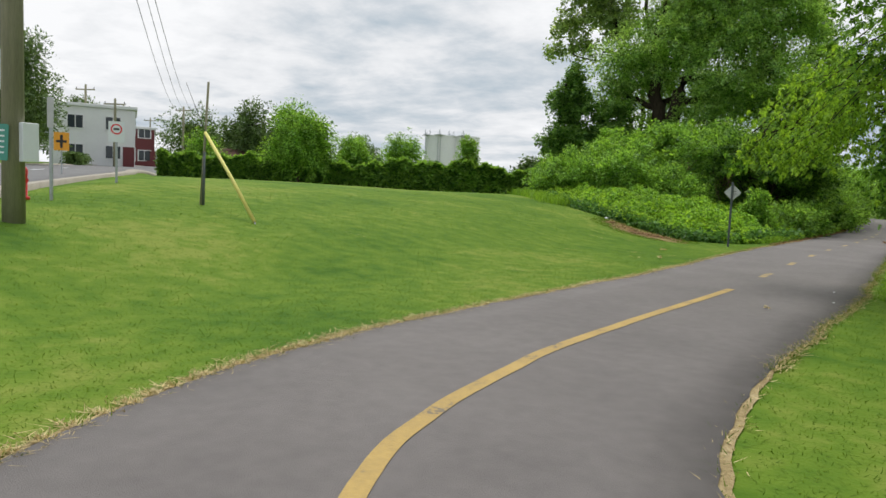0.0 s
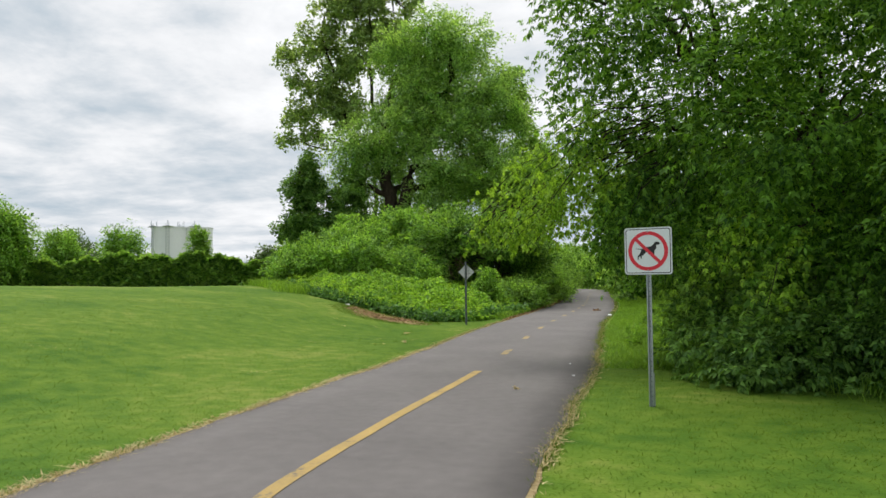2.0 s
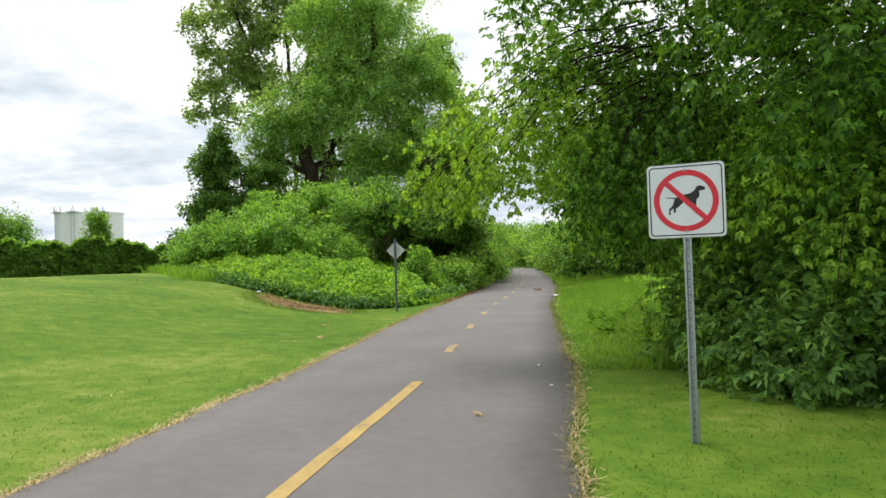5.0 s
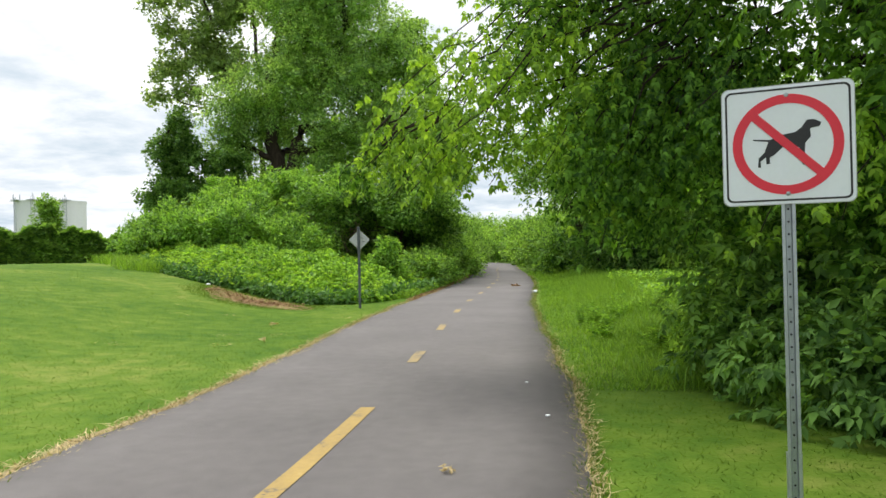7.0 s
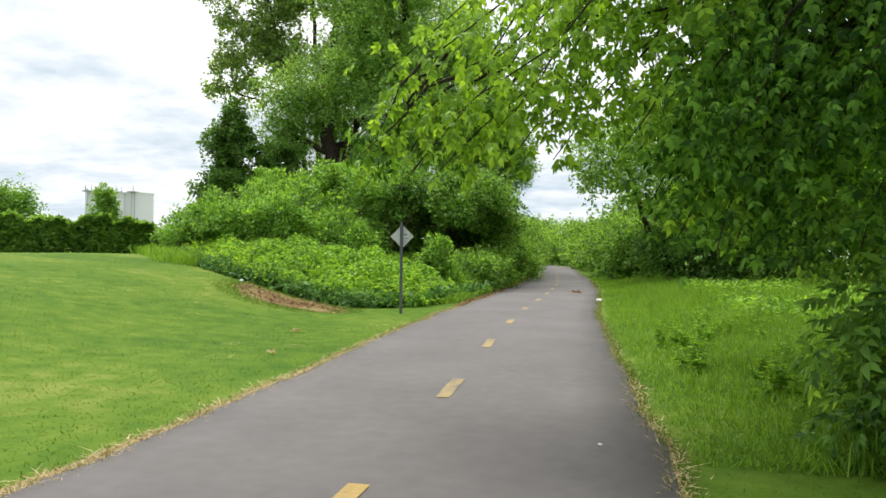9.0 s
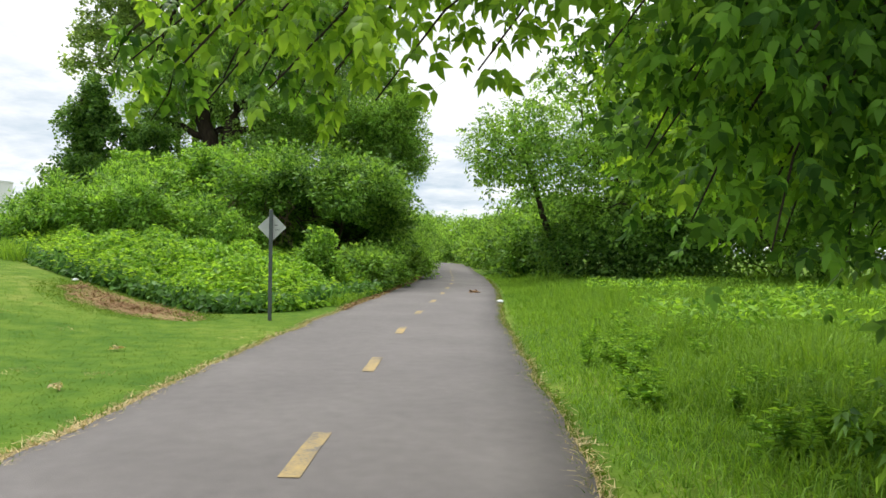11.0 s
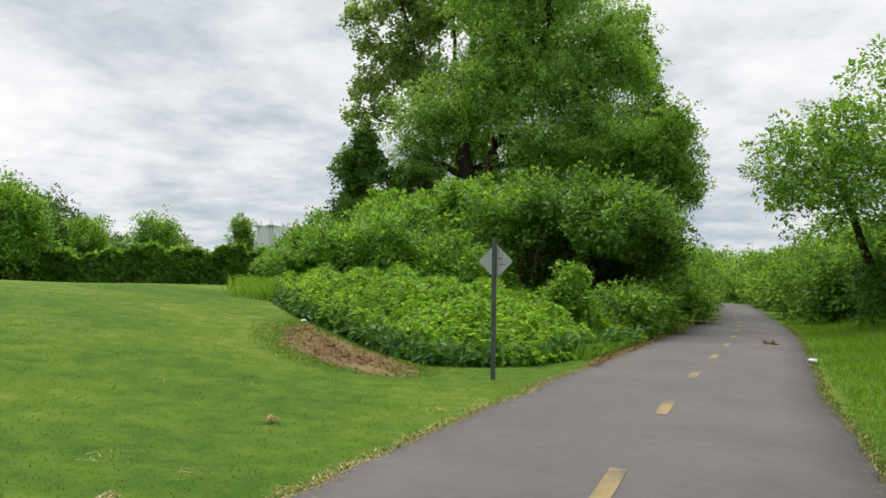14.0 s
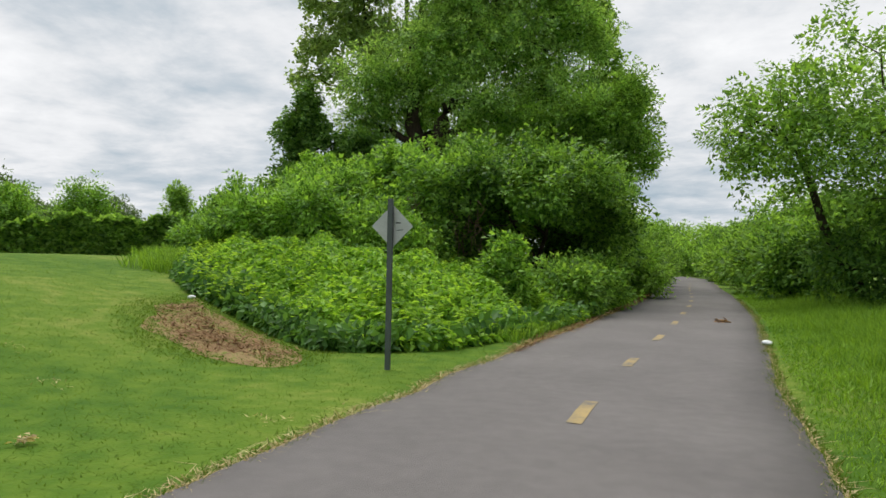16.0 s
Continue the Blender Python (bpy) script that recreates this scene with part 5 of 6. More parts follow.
OVERHEAD = [((-1.6, 12.35, 2.5), (-2.1, 12.45, 1.86), 2), ((-1.5, 12.5, 2.5), (-2.0, 12.6, 1.9), 2), ((-1.2, 12.6, 2.5), (-1.62, 12.75, 1.9), 2), ((-1.7, 12.3, 2.4), (-2.5, 12.3, 1.9), 2), ((1.1, 14.4, 2.6), (0.3, 14.1, 1.55), 3), ((1.2, 14.2, 2.6), (0.5, 13.9, 1.5), 3), ((1.2, 14.6, 2.8), (0.2, 14.4, 1.9), 3),
            ((-1.89, 12.3, 2.42), (-2.39, 12.4, 1.67), 2), ((-1.92, 12.25, 2.52), (-2.42, 12.35, 1.77), 2), ((-1.79, 12.38, 2.59), (-2.29, 12.48, 1.84), 2), ((-1.26, 12.6, 2.52), (-1.76, 12.7, 1.77), 2), ((-1.34, 12.53, 2.56), (-1.84, 12.63, 1.81), 2), ((-1.44, 12.56, 2.63), (-1.94, 12.66, 1.88), 2),
            ((0.61, 15.57, 3.31), (-0.39, 15.37, 2.56), 3), ((0.78, 15.41, 3.13), (-0.22, 15.21, 2.38), 3), ((0.94, 15.35, 2.94), (-0.06, 15.15, 2.19), 3), ((1.12, 15.09, 2.41), (0.12, 14.89, 1.66), 3), ((1.01, 15.26, 2.61), (0.01, 15.06, 1.86), 3), ((1.24, 14.91, 2.53), (0.24, 14.71, 1.78), 3), ((1.29, 15.12, 2.83), (0.29, 14.92, 2.08), 3), ((1.1, 15.28, 3.13), (0.1, 15.08, 2.38), 3), ((0.95, 15.65, 3.39), (-0.05, 15.45, 2.64), 3), ((1.31, 15.02, 3.03), (0.31, 14.82, 2.28), 3), ((1.28, 15.43, 2.75), (0.28, 15.23, 2.0), 3)]
for spray_i, (a, b, young) in enumerate(SPRAYS + OVERHEAD):
    a, b = np.array(a), np.array(b)
    if b[0] < -0.8 and young < 2:
        b[1] -= 0.25
    p = bent(r, a, b, 9, 0.03, -0.10)
    tube("branch", p - bx0, np.linspace(0.014, 0.003, 9), M_BARK, bx, 6)
    m = (140, 105, 20, 160)[young]
    tt = 0.30 + 0.65 * r.random(m) ** 0.7
    base = np.column_stack([np.interp(tt, np.linspace(0, 1, 9), p[:, i]) for i in range(3)]) + r.normal(size=(m, 3)) * ([0.06, 0.06, 0.05] if young == 2 else [0.16, 0.16, 0.10])
    base = base[(young > 1) | (base[:, 0] > -0.75 + 0.28 * (base[:, 1] - 11.27)) | (base[:, 2] > 1.32 + 0.42 * (base[:, 1] - 11.2))]
    m = len(base)
    D = unit(b - a) * 0.45 + r.normal(size=(m, 3)) * 0.5 + [0, 0, -0.75]
    F = r.normal(size=(m, 3)) * 0.5 + [-0.3, -0.8, 0.6]
    v, t = compound_arrays(r, base, D, (0.135 if young == 2 else 0.118) * (0.7 + 0.5 * r.random(m)), F, True)
    part("spray", mesh_np("spray", v - bx0, t), L_MAPLE_NEW if young == 1 or (young and spray_i % 2) else L_MAPLE, bx, "drooping spray of young leaves" if young else "")["kind"] = "stuff"


# ---- signs on the path ----
def rounded_square(w, h, rad, thick, seg=6):
    bm = bmesh.new()
    vs = []
    for cx, cy, a0 in ((w / 2 - rad, h / 2 - rad, 0), (-w / 2 + rad, h / 2 - rad, 90), (-w / 2 + rad, -h / 2 + rad, 180), (w / 2 - rad, -h / 2 + rad, 270)):
        for i in range(seg + 1):
            a = radians(a0 + 90 * i / seg)
            vs.append(bm.verts.new((cx + rad * math.cos(a), 0, cy + rad * math.sin(a))))
    f = bm.faces.new(vs)
    ext = bmesh.ops.extrude_face_region(bm, geom=[f])
    bmesh.ops.translate(bm, vec=(0, thick, 0), verts=[g for g in ext["geom"] if isinstance(g, bmesh.types.BMVert)])
    bmesh.ops.recalc_face_normals(bm, faces=bm.faces)
    return bm


def flat_ring(outer, inner, y, thick=0.0012):
    """A closed band between two outlines of equal count in the xz plane."""
    bm = bmesh.new()
    n = len(outer)
    rows = [[bm.verts.new((p[0], yy, p[1])) for p in pts] for pts, yy in ((outer, y), (inner, y), (inner, y + thick), (outer, y + thick))]
    for i in range(n):
        j = (i + 1) % n
        for a, b in ((0, 1), (1, 2), (2, 3), (3, 0)):
            bm.faces.new((rows[a][i], rows[a][j], rows[b][j], rows[b][i]))
    bmesh.ops.recalc_face_normals(bm, faces=bm.faces)
    return bm


def outline_square(w, rad, seg=6):
    return [(sx * (w / 2 - rad) + rad * math.cos(radians(a0 + 90 * i / seg)), sz * (w / 2 - rad) + rad * math.sin(radians(a0 + 90 * i / seg)))
            for sx, sz, a0 in ((1, 1, 0), (-1, 1, 90), (-1, -1, 180), (1, -1, 270)) for i in range(seg + 1)]


def slab(pts, y, thick=0.0012):
    bm = bmesh.new()
    f = bm.faces.new([bm.verts.new((x, y, z)) for x, z in pts])
    ext = bmesh.ops.extrude_face_region(bm, geom=[f])
    bmesh.ops.translate(bm, vec=(0, thick, 0), verts=[g for g in ext["geom"] if isinstance(g, bmesh.types.BMVert)])
    bmesh.ops.recalc_face_normals(bm, faces=bm.faces)
    return bm


def capsule(x0, z0, x1, z1, r0, r1, n=8):
    """Outline of a tapered bar with round ends."""
    a = math.atan2(z1 - z0, x1 - x0)
    out = [(x1 + r1 * math.cos(a - math.pi / 2 + math.pi * i / n), z1 + r1 * math.sin(a - math.pi / 2 + math.pi * i / n)) for i in range(n + 1)]
    return out + [(x0 + r0 * math.cos(a + math.pi / 2 + math.pi * i / n), z0 + r0 * math.sin(a + math.pi / 2 + math.pi * i / n)) for i in range(n + 1)]


def u_post(h, mat, parent, holes=True, w=0.05):
    prof = [(-w / 2, -0.012), (-w / 2 + 0.012, -0.012), (-w / 2 + 0.016, 0.012), (w / 2 - 0.016, 0.012), (w / 2 - 0.012, -0.012), (w / 2, -0.012), (w / 2, -0.008), (w / 2 - 0.009, -0.008), (w / 2 - 0.013, 0.017), (-w / 2 + 0.013, 0.017), (-w / 2 + 0.009, -0.008), (-w / 2, -0.008)]
    bm = bmesh.new()
    lo = [bm.verts.new((x, y, -0.1)) for x, y in prof]
    hi = [bm.verts.new((x, y, h)) for x, y in prof]
    for i in range(len(prof)):
        j = (i + 1) % len(prof)
        bm.faces.new((lo[i], lo[j], hi[j], hi[i]))
    bm.faces.new(hi)
    bmesh.ops.recalc_face_normals(bm, faces=bm.faces)
    post = part("post", bm, mat, parent)
    if holes:
        for k in range(int(h / 0.05)):
            bm = bmesh.new()
            bmesh.ops.create_cone(bm, cap_ends=True, segments=8, radius1=0.0045, radius2=0.0045, depth=0.002, matrix=Matrix.Translation((0, 0.0108, 0.05 + k * 0.05)) @ Matrix.Rotation(radians(90), 4, "X"))
            part("hole", bm, M_BLACK, post)
    return post


dog = thing("prohibition_sign", (0.48, 8.69, 0), "square white sign with a red barred circle on a steel post", "sign", turn=-14)
u_post(1.77, M_GALV, dog)
part("post_sleeve", box((0.058, 0.012, 0.42), (0, 0.022, 0.12), 0.003), M_GALV, dog)
sign = part("plate", rounded_square(0.475, 0.475, 0.028, 0.003), M_ALU, dog)
sign.location = (0, -0.0175, 1.555)
face = part("face", rounded_square(0.468, 0.468, 0.026, 0.0008), M_WHITE, sign)
face.location = (0, -0.0012, 0)
part("border", flat_ring(outline_square(0.447, 0.024), outline_square(0.432, 0.019), -0.0022, 0.0009), M_BLACK, sign)
circle = lambda rad, n=64: [(rad * math.cos(6.28318 * i / n), rad * math.sin(6.28318 * i / n)) for i in range(n)]
SHAPE = [(12.4, 7.9), (11.8, 6.3), (8.4, 5.8), (8.6, 2.4), (6.6, 0.1), (6.2, -5.8), (6.8, -8.6), (5.5, -8.7), (4.4, -1.6), (1.0, -0.4), (-1.2, -0.7), (-4.6, -3.9), (-6.5, -5.1), (-6.3, -7.5), (-7.7, -7.5),
         (-7.8, -4.7), (-9.9, -6.4), (-9.7, -8.8), (-10.9, -8.8), (-10.5, -5.0), (-8.3, -2.8), (-6.8, 1.5), (-12.4, 2.3), (-12.4, 2.8), (-6.1, 2.2), (-1.4, 4.0), (3.0, 4.6), (5.4, 6.4), (7.3, 9.2), (9.6, 9.3)]
part("pictogram", slab([(a * 0.0098, b * 0.0098) for a, b in SHAPE], -0.0024, 0.0009), M_BLACK, sign, "plain black four-legged pictogram")
part("ring", flat_ring(circle(0.198), circle(0.162), -0.0033, 0.0009), M_RED, sign, "red ring")
ax, az_ = 0.705 * 0.17, 0.705 * 0.17
part("bar", slab(capsule(-ax, az_, ax, -az_, 0.0165, 0.0165), -0.0037, 0.0009), M_RED, sign, "red slanting bar")
for z in (0.195, -0.195):
    bm = bmesh.new()
    bmesh.ops.create_uvsphere(bm, u_segments=10, v_segments=6, radius=0.009)
    bmesh.ops.transform(bm, matrix=Matrix.Translation((0, -0.004, z)) @ Matrix.Diagonal((1, 0.5, 1, 1)), verts=bm.verts)
    part("bolt", bm, M_GALV, sign)

dia = thing("diamond_sign", (-4.64, 20.52, 0), "back of a small grey diamond sign on a dark post", "sign", turn=8)
part("post", box((0.055, 0.045, 1.88), (0, 0, 0.84), 0.006), M_DARKPOST, dia)
bm = rounded_square(0.325, 0.325, 0.018, 0.003)
bmesh.ops.transform(bm, matrix=Matrix.Translation((0.012, 0.026, 1.495)) @ Matrix.Rotation(radians(45), 4, "Y"), verts=bm.verts)
plate = part("plate", bm, M_ALU, dia, "bare aluminium back of a plate")
part("sticker", box((0.055, 0.001, 0.012), (0.075, 0.0252, 1.53)), M_BLACK, plate)
part("sticker", box((0.07, 0.001, 0.010), (0.095, 0.0252, 1.455), rot=Matrix.Rotation(radians(-8), 4, "Y")), M_DARKPOST, plate)

# ---- small litter and marks ----
for x, y, s in ((-0.98, 25.18, 0.16), (-9.2, 22.5, 0.12), (-0.51, 10.58, 0.035), (-0.70, 11.82, 0.03)):
    bm = bmesh.new()
    bmesh.ops.create_icosphere(bm, subdivisions=2, radius=s * 0.5)
    for v_ in bm.verts:
        v_.co *= 1 + 0.35 * noise.noise(v_.co * 14 / s * 0.5 + Vector((x, y, 0)))
        v_.co.z *= 0.45
    ob = part("litter", bm, M_LITTER)
    ob.location = (x, y, float(height(x, y)) + s * 0.2 + (0.022 if -4 < x < -0.3 else 0))
    tagged(ob, "crumpled white plastic scrap lying on the ground", "litter", "litter")
for x, y, s in ((-1.02, 9.31, 0.05), (-1.73, 29.1, 0.22), (-5.1, 16.9, 0.09), (-4.4, 14.8, 0.07)):
    rr = np.random.default_rng(int(x * 100 + y * 10 + 999))
    m = 26
    Pq = np.column_stack([rr.normal(size=(m, 2)) * s * 0.35, np.abs(rr.normal(size=m)) * 0.012])
    v, t = leaf_arrays(rr, Pq, rr.normal(size=(m, 3)) * [1, 1, 0.25], np.full(m, s * 0.6), 0.5)
    ob = part("leaf_scrap", mesh_np("leaf_scrap", v, t), M_BROWN if y > 20 else M_STRAW)
    ob.location = (x, y, float(height(x, y)) + 0.03)
    tagged(ob, "small scrap of withered leaves on the ground", "dead leaves", "leaf scraps")
# ---- street, poles and houses ----
def street_xy(s, q):
    """A place s metres along the street and q metres beyond its near edge."""
    p = ST0 + ST_WAY * s + np.array((-ST_WAY[1], ST_WAY[0])) * q
    return p


mid = [tuple(street_xy(s, 4.4)) for s in (-30, -15, 0, 15, 30, 45)]
mid += [(mid[-1][0] - 22, mid[-1][1] + 19), (mid[-1][0] - 60, mid[-1][1] + 54), (mid[-1][0] - 120, mid[-1][1] + 108)]
SL = spline(mid, 1.0)
SN = unit(np.gradient(SL, axis=0))
SN = np.stack([-SN[:, 1], SN[:, 0]], 1)
one = np.ones(len(SL))
tagged(ribbon("street", SL, SN, -3.4 * one, 3.4 * one, 0.10, M_ROAD, 0.2), "grey asphalt street rising past the field", "street", kind="structure")
tagged(ribbon("pavement", SL, SN, -4.0 * one, -3.4 * one, 0.13, M_CONCRETE, 0.25), "pale concrete pavement beside the street", "pavement", kind="structure")
tagged(ribbon("pavement", SL, SN, 3.4 * one, 4.8 * one, 0.16, M_CONCRETE, 0.25), "pale concrete pavement beside the street", "pavement", kind="structure")
for k in range(9):
    i = 6 + k * 9
    if i + 4 < len(SL):
        tagged(ribbon("lane_mark", SL[i:i + 4], SN[i:i + 4], -0.07 * one[:4], 0.07 * one[:4], 0.106, M_WHITE), "white dash painted on the street", "road marking", "lane marks", kind="structure")


def at_ground(x, y, dz=0.0):
    return (x, y, float(height(x, y)) + dz)


def utility_pole(x, y, h, rad, label, arm=True):
    ob = thing("utility_pole", at_ground(x, y), label, "utility pole", "utility poles")
    tube("shaft", [(0, 0, -0.2), (0.01, 0, h * 0.35), (0.03, 0.02, h * 0.7), (0.05, 0.02, h)], [rad * 1.1, rad, rad * 0.9, rad * 0.75], M_POLE, ob, 14)
    if arm:
        part("crossarm", box((2.0, 0.1, 0.12), (0, 0, h - 0.5), 0.01, Matrix.Rotation(radians(35), 4, "Z")), M_POLE, ob)
        for o in (-0.9, 0.0, 0.9):
            bm = bmesh.new()
            bmesh.ops.create_cone(bm, cap_ends=True, segments=8, radius1=0.06, radius2=0.03, depth=0.16, matrix=Matrix.Translation((o * math.cos(radians(35)), o * math.sin(radians(35)), h - 0.33)))
            part("insulator", bm, M_BLACK, ob)
    return ob


pole = utility_pole(-9.03, 4.22, 9.2, 0.125, "weathered wooden utility pole with small signs nailed on", False)
for z, w, h, o, m in ((3.55, 0.05, 0.5, -0.13, M_DARKPOST), (3.1, 0.05, 0.22, -0.13, M_DARKPOST), (2.55, 0.06, 0.6, -0.15, M_DARKPOST), (1.95, 0.10, 0.5, -0.15, M_WHITE)):
    part("panel", box((w, 0.22, h), (o, 0.0, z), 0.006, Matrix.Rotation(radians(25), 4, "Z")), m, pole)
tealp = part("teal_plate", rounded_square(0.24, 0.46, 0.02, 0.004), M_GREENSIGN, pole, "weathered teal notice plate")
tealp.location, tealp.rotation_euler = (0.02, -0.16, 1.02), (0, radians(3), radians(28))
for i in range(5):
    part("print_bar", box((0.15, 0.002, 0.022), (-0.01, -0.002, 0.15 - i * 0.07)), M_WHITE, tealp)
box_ = part("white_box", box((0.14, 0.2, 0.5), (0.17, 0.12, 1.03), 0.01), M_WHITE, pole)
pole0 = np.array(pole.location)
far_pole = utility_pole(-79.8, 50.3, 9.0, 0.15, "tall wooden utility pole beside the street")
for x, y, h in ((-70.8, 34.0, 8.0), (-95, 50.5, 8.5), (-112, 64, 8.5), (-62, 32.5, 6.2)):
    utility_pole(x, y, h, 0.13, "tall wooden utility pole beside the street")
for k, (o, z) in enumerate(((-0.5, 9.0), (0.0, 9.15), (0.5, 8.7))):
    a = pole0 + [0.05 + o * 0.3, o * 0.3, z]
    b = np.array(far_pole.location) + [o * 1.6, o * 1.2, 8.6]
    tt = np.linspace(0, 1, 24)[:, None]
    pts = a + (b - a) * tt - np.array([0, 0, 1.3]) * (4 * tt * (1 - tt))
    w_ = thing("cable", tuple(a), "thin black overhead cable strung between poles", "cable", "cables")
    tube("wire", pts - a, np.full(24, 0.014), M_WIRE, w_, 5)

lean = thing("leaning_post", at_ground(-10.95, 8.2), "thin weathered grey post leaning on the lawn", "post")
tube("shaft", [(0, 0, -0.15), (0.03, 0.05, 1.1), (0.06, 0.1, 2.32)], [0.026, 0.024, 0.022], M_POLE, lean, 10)
tube("stub", [(0.09, 0, -0.1), (0.07, 0.02, 0.5), (0.05, 0.04, 1.0)], [0.025, 0.025, 0.02], M_DARKPOST, lean, 8)
guy = thing("guy_wire", at_ground(-8.85, 7.9), "slanting guy wire in a yellow plastic guard", "guy wire")
end = np.array((-10.85, 8.22, 2.12)) - np.array(guy.location)
tube("guard", [end * 0.02, end * 0.5 + [0.02, 0, 0.015], end], [0.032, 0.032, 0.032], M_GUY, guy, 10)
tube("anchor", [(0.12, -0.05, -0.1), tuple(end * 0.03)], [0.012, 0.012], M_GALV, guy, 6)
tube("wire", [end, end + [-0.9, 0.15, 1.0]], [0.006, 0.006], M_WIRE, guy, 5)

hyd = thing("hydrant", at_ground(-11.68, 5.34), "red cast-iron fire hydrant by the pavement", "hydrant")
tube("barrel", [(0, 0, 0), (0, 0, 0.05), (0, 0, 0.06), (0, 0, 0.40), (0, 0, 0.46)], [0.12, 0.12, 0.085, 0.085, 0.10], M_HYDRANT, hyd, 14)
bm = bmesh.new()
bmesh.ops.create_uvsphere(bm, u_segments=14, v_segments=8, radius=0.095, matrix=Matrix.Translation((0, 0, 0.47)))
part("bonnet", bm, M_HYDRANT, hyd, smooth=True)
for a in (0, 180):
    bm = bmesh.new()
    bmesh.ops.create_cone(bm, cap_ends=True, segments=10, radius1=0.045, radius2=0.045, depth=0.1, matrix=Matrix.Rotation(radians(a), 4, "Z") @ Matrix.Translation((0.11, 0, 0.32)) @ Matrix.Rotation(radians(90), 4, "Y"))
    part("nozzle", bm, M_HYDRANT, hyd)


def post_sign(x, y, h, w, ph, face_mat, label, turn, extra=None):
    ob = thing("street_sign", at_ground(x, y), label, "sign", "street signs", turn)
    part("post", box((0.05, 0.035, h + 0.1), (0, 0, h / 2 - 0.05), 0.004), M_GALV, ob)
    pl = part("plate", rounded_square(w, ph, 0.02, 0.004), face_mat, ob)
    pl.location = (0, -0.03, h - ph / 2)
    if extra == "ring":
        part("ring", flat_ring([(a * 1.0, b + 0.06) for a, b in circle(w * 0.36, 32)], [(a, b + 0.06) for a, b in circle(w * 0.27, 32)], -0.003, 0.001), M_RED, pl)
        part("bar_mark", slab([(-w * 0.18, 0.04), (w * 0.18, 0.04), (w * 0.18, 0.085), (-w * 0.18, 0.085)], -0.0035, 0.001), M_BLACK, pl)
    if extra == "cross":
        part("upright_mark", slab(capsule(0, -ph * 0.3, 0, ph * 0.3, 0.05, 0.05), -0.003, 0.001), M_BLACK, pl)
        part("cross_mark", slab(capsule(-w * 0.28, 0, w * 0.28, 0, 0.05, 0.05), -0.0042, 0.001), M_BLACK, pl)
    return ob


post_sign(-15.21, 8.74, 1.42, 0.34, 0.48, M_WHITE, "white street sign with a red ring on a post", 60, "ring")
post_sign(-11.41, 5.69, 1.7, 0.10, 0.5, M_ALU, "narrow grey street sign on a thin post", 50)
post_sign(-28.5, 13.3, 1.75, 0.55, 0.72, M_AMBER, "amber warning sign on a pole across the street", 62, "cross")


def house(x, y, sx, sy, h, turn, wall, label, roof="flat", rows=2, cols=2):
    ob = thing("house", at_ground(x, y, -0.2), label, "house", "houses", turn)
    part("wall", box((sx, sy, h), (0, 0, h / 2), 0.03), wall, ob)
    if roof == "flat":
        part("roof", box((sx + 0.4, sy + 0.4, 0.3), (0, 0, h + 0.15), 0.04), M_WALL, ob)
    else:
        bm = bmesh.new()
        c = [(-sx / 2 - 0.5, -sy / 2 - 0.5), (sx / 2 + 0.5, -sy / 2 - 0.5), (sx / 2 + 0.5, sy / 2 + 0.5), (-sx / 2 - 0.5, sy / 2 + 0.5)]
        lo = [bm.verts.new((a, b, h)) for a, b in c]
        hi = [bm.verts.new((a, 0, h + 1.6)) for a in (-sx * 0.25, sx * 0.25)]
        for f in ((lo[0], lo[1], hi[1], hi[0]), (lo[2], lo[3], hi[0], hi[1]), (lo[1], lo[2], hi[1]), (lo[3], lo[0], hi[0]), tuple(reversed(lo))):
            bm.faces.new(f)
        part("roof", bm, M_ROOF, ob)
    for side, wid, ax_ in ((-1, sx, 0), (1, sy, 1)):
        for rr_ in range(rows):
            for cc in range(cols):
                u0 = (-wid / 2 + wid * (cc + 0.6) / (cols + 0.2))
                z = 1.5 + rr_ * 2.7
                if ax_ == 0:
                    w_ob = part("window", box((1.5, 0.1, 1.35), (u0, -sy / 2 - 0.02, z), 0.01), M_WALL, ob)
                    for o in (-0.33, 0.33):
                        part("pane", box((0.58, 0.06, 1.15), (u0 + o, -sy / 2 - 0.06, z)), M_GLASS, w_ob)
                else:
                    w_ob = part("window", box((0.1, 1.3, 1.35), (sx / 2 + 0.02, u0, z), 0.01), M_WALL, ob)
                    part("pane", box((0.06, 1.05, 1.15), (sx / 2 + 0.06, u0, z)), M_GLASS, w_ob)
    part("door", box((1.0, 0.1, 2.05), (sx * 0.42, -sy / 2 - 0.03, 1.05), 0.01), M_DARKRED, ob)
    return ob


house(-70.5, 35.0, 7.0, 10.5, 5.6, 62, M_WALL, "white two-storey house with a flat roof")
house(-82.5, 45.6, 4.0, 6.0, 4.6, 62, M_DARKRED, "dark red house beside a white house")
house(-72, 51.5, 6.5, 6.0, 2.6, 50, M_BRICK, "low brick bungalow with a brown hipped roof", "hip", 1, 2)


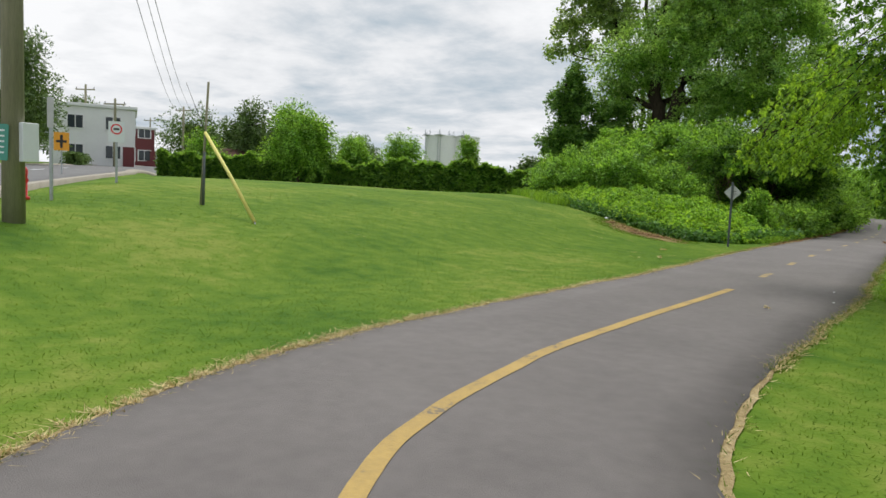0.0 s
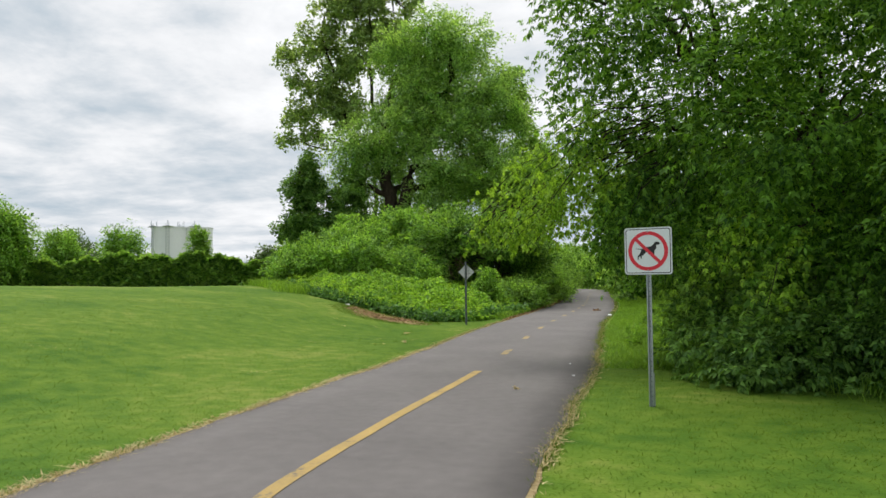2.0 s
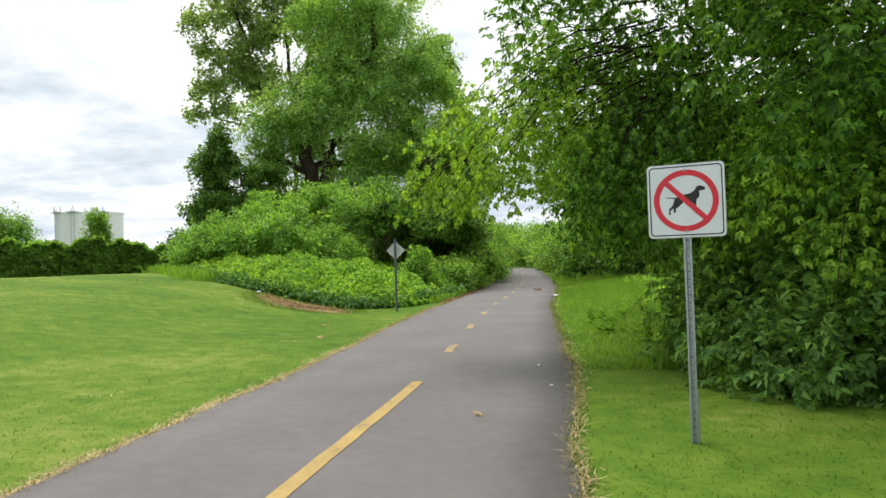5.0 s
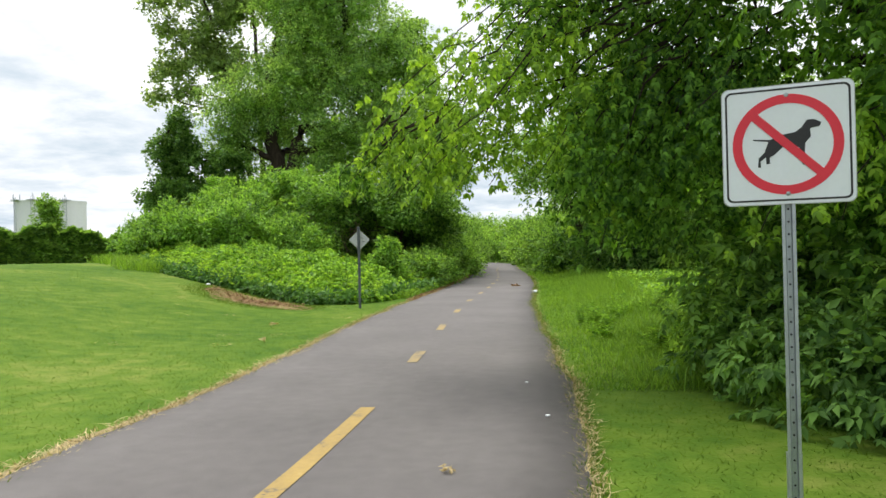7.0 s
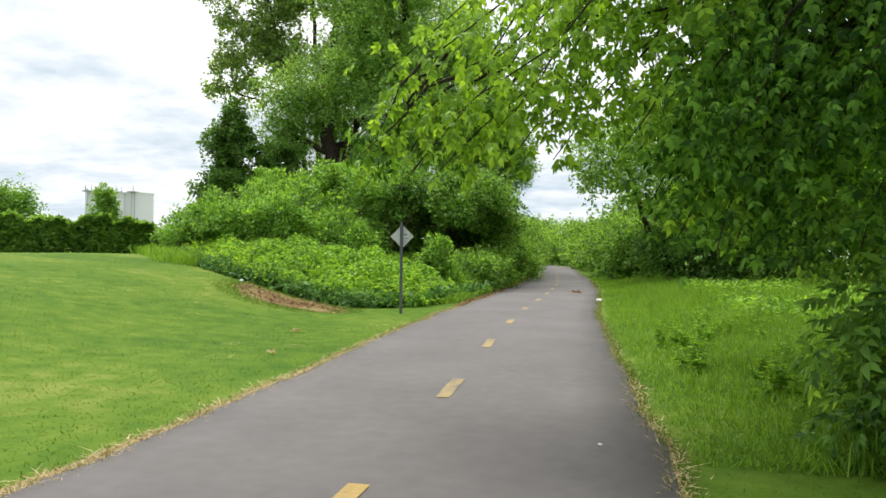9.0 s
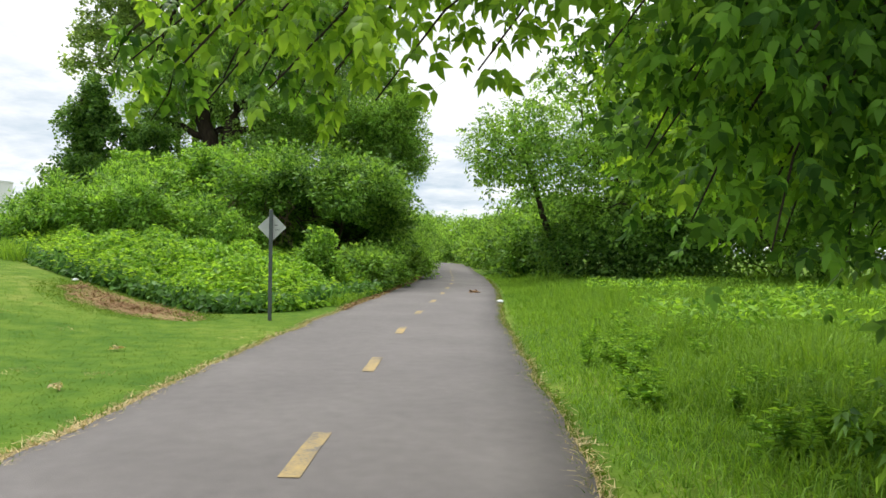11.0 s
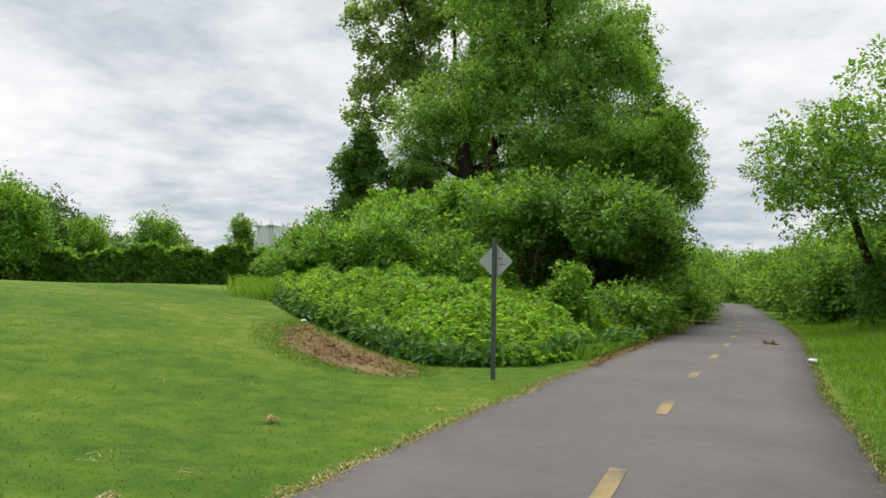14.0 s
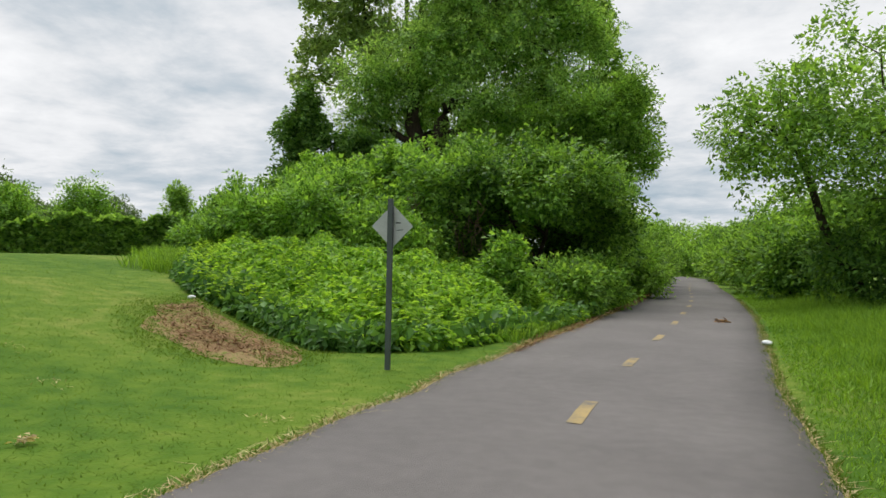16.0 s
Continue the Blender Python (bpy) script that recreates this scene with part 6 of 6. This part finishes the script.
def car(x, y, turn, paint, label):
    ob = thing("car", at_ground(x, y, 0.1), label, "car", "parked cars", turn)
    bm = bmesh.new()
    prof = [(-2.1, 0.35), (-2.15, 0.75), (-1.9, 0.95), (-1.3, 1.0), (-0.75, 1.45), (0.75, 1.48), (1.5, 1.0), (2.05, 0.9), (2.15, 0.6), (2.1, 0.35)]
    sides = [[bm.verts.new((a, yy * (0.86 if z > 1.2 else 1), z)) for a, z in prof] for yy in (-0.85, 0.85)]
    for i in range(len(prof)):
        j = (i + 1) % len(prof)
        bm.faces.new((sides[0][i], sides[0][j], sides[1][j], sides[1][i]))
    bm.faces.new(sides[0])
    bm.faces.new(sides[1][::-1])
    bmesh.ops.recalc_face_normals(bm, faces=bm.faces)
    part("body", bm, paint, ob)
    for yy in (-0.80, 0.80):
        part("side_window", box((1.7, 0.06, 0.34), (0.05, yy, 1.2), 0.02), M_GLASS, ob)
    for xx in (-1.3, 1.3):
        for yy in (-0.8, 0.8):
            bm = bmesh.new()
            bmesh.ops.create_cone(bm, cap_ends=True, segments=16, radius1=0.32, radius2=0.32, depth=0.2, matrix=Matrix.Translation((xx, yy, 0.32)) @ Matrix.Rotation(radians(90), 4, "X"))
            part("wheel", bm, M_TYRE, ob)
    return ob


car(-88, 45.0, 140, M_CAR1, "silver car parked by the street")
car(-94, 50.0, 140, M_WALL, "white car parked by the street")
car(-46, 13.0, 147, M_CAR2, "red car parked by the far pavement")
far_tree(-55.5, 21.5, 3.8, 10.5, 131, L_FAR, 700, label="tall leafy tree in front of a white house", group="street trees", size=0.34)
far_tree(-50, 14.0, 4.0, 8.0, 132, L_FAR, 420, label="dark leafy tree beside the street", group="street trees", size=0.4)
far_tree(-100, 46.0, 5.0, 8.5, 133, L_FAR, 300, label="dark leafy tree beside the street", group="street trees", size=0.5)
far_tree(-92, 36.0, 5.0, 9.0, 134, L_FAR, 300, label="dark leafy tree behind the houses", group="street trees", size=0.5)
rng = np.random.default_rng(501)
sh0 = np.array(at_ground(-63.0, 29.6))
n = 5000
P = np.column_stack([rng.uniform(-2.6, 2.6, n), rng.normal(size=n) * 0.35, rng.random(n) ** 0.8 * 1.1])
c_, s__ = math.cos(radians(148)), math.sin(radians(148))
P = np.column_stack([P[:, 0] * c_ - P[:, 1] * s__, P[:, 0] * s__ + P[:, 1] * c_, P[:, 2]])
v, t = leaf_arrays(rng, P, rng.normal(size=(n, 3)), 0.2 * (0.6 + 0.8 * rng.random(n)), 0.6)
shrub = thing("clipped_shrub", tuple(sh0), "low clipped olive-green hedge before a house", "hedge")
part("foliage", mesh_np("foliage", v, t), L_FAR, shrub)
for k in range(5):
    tube("stem", [((k - 2) * c_, (k - 2) * s__, -0.1), ((k - 2) * c_, (k - 2) * s__, 0.7)], [0.04, 0.02], M_BARK, shrub, 6)
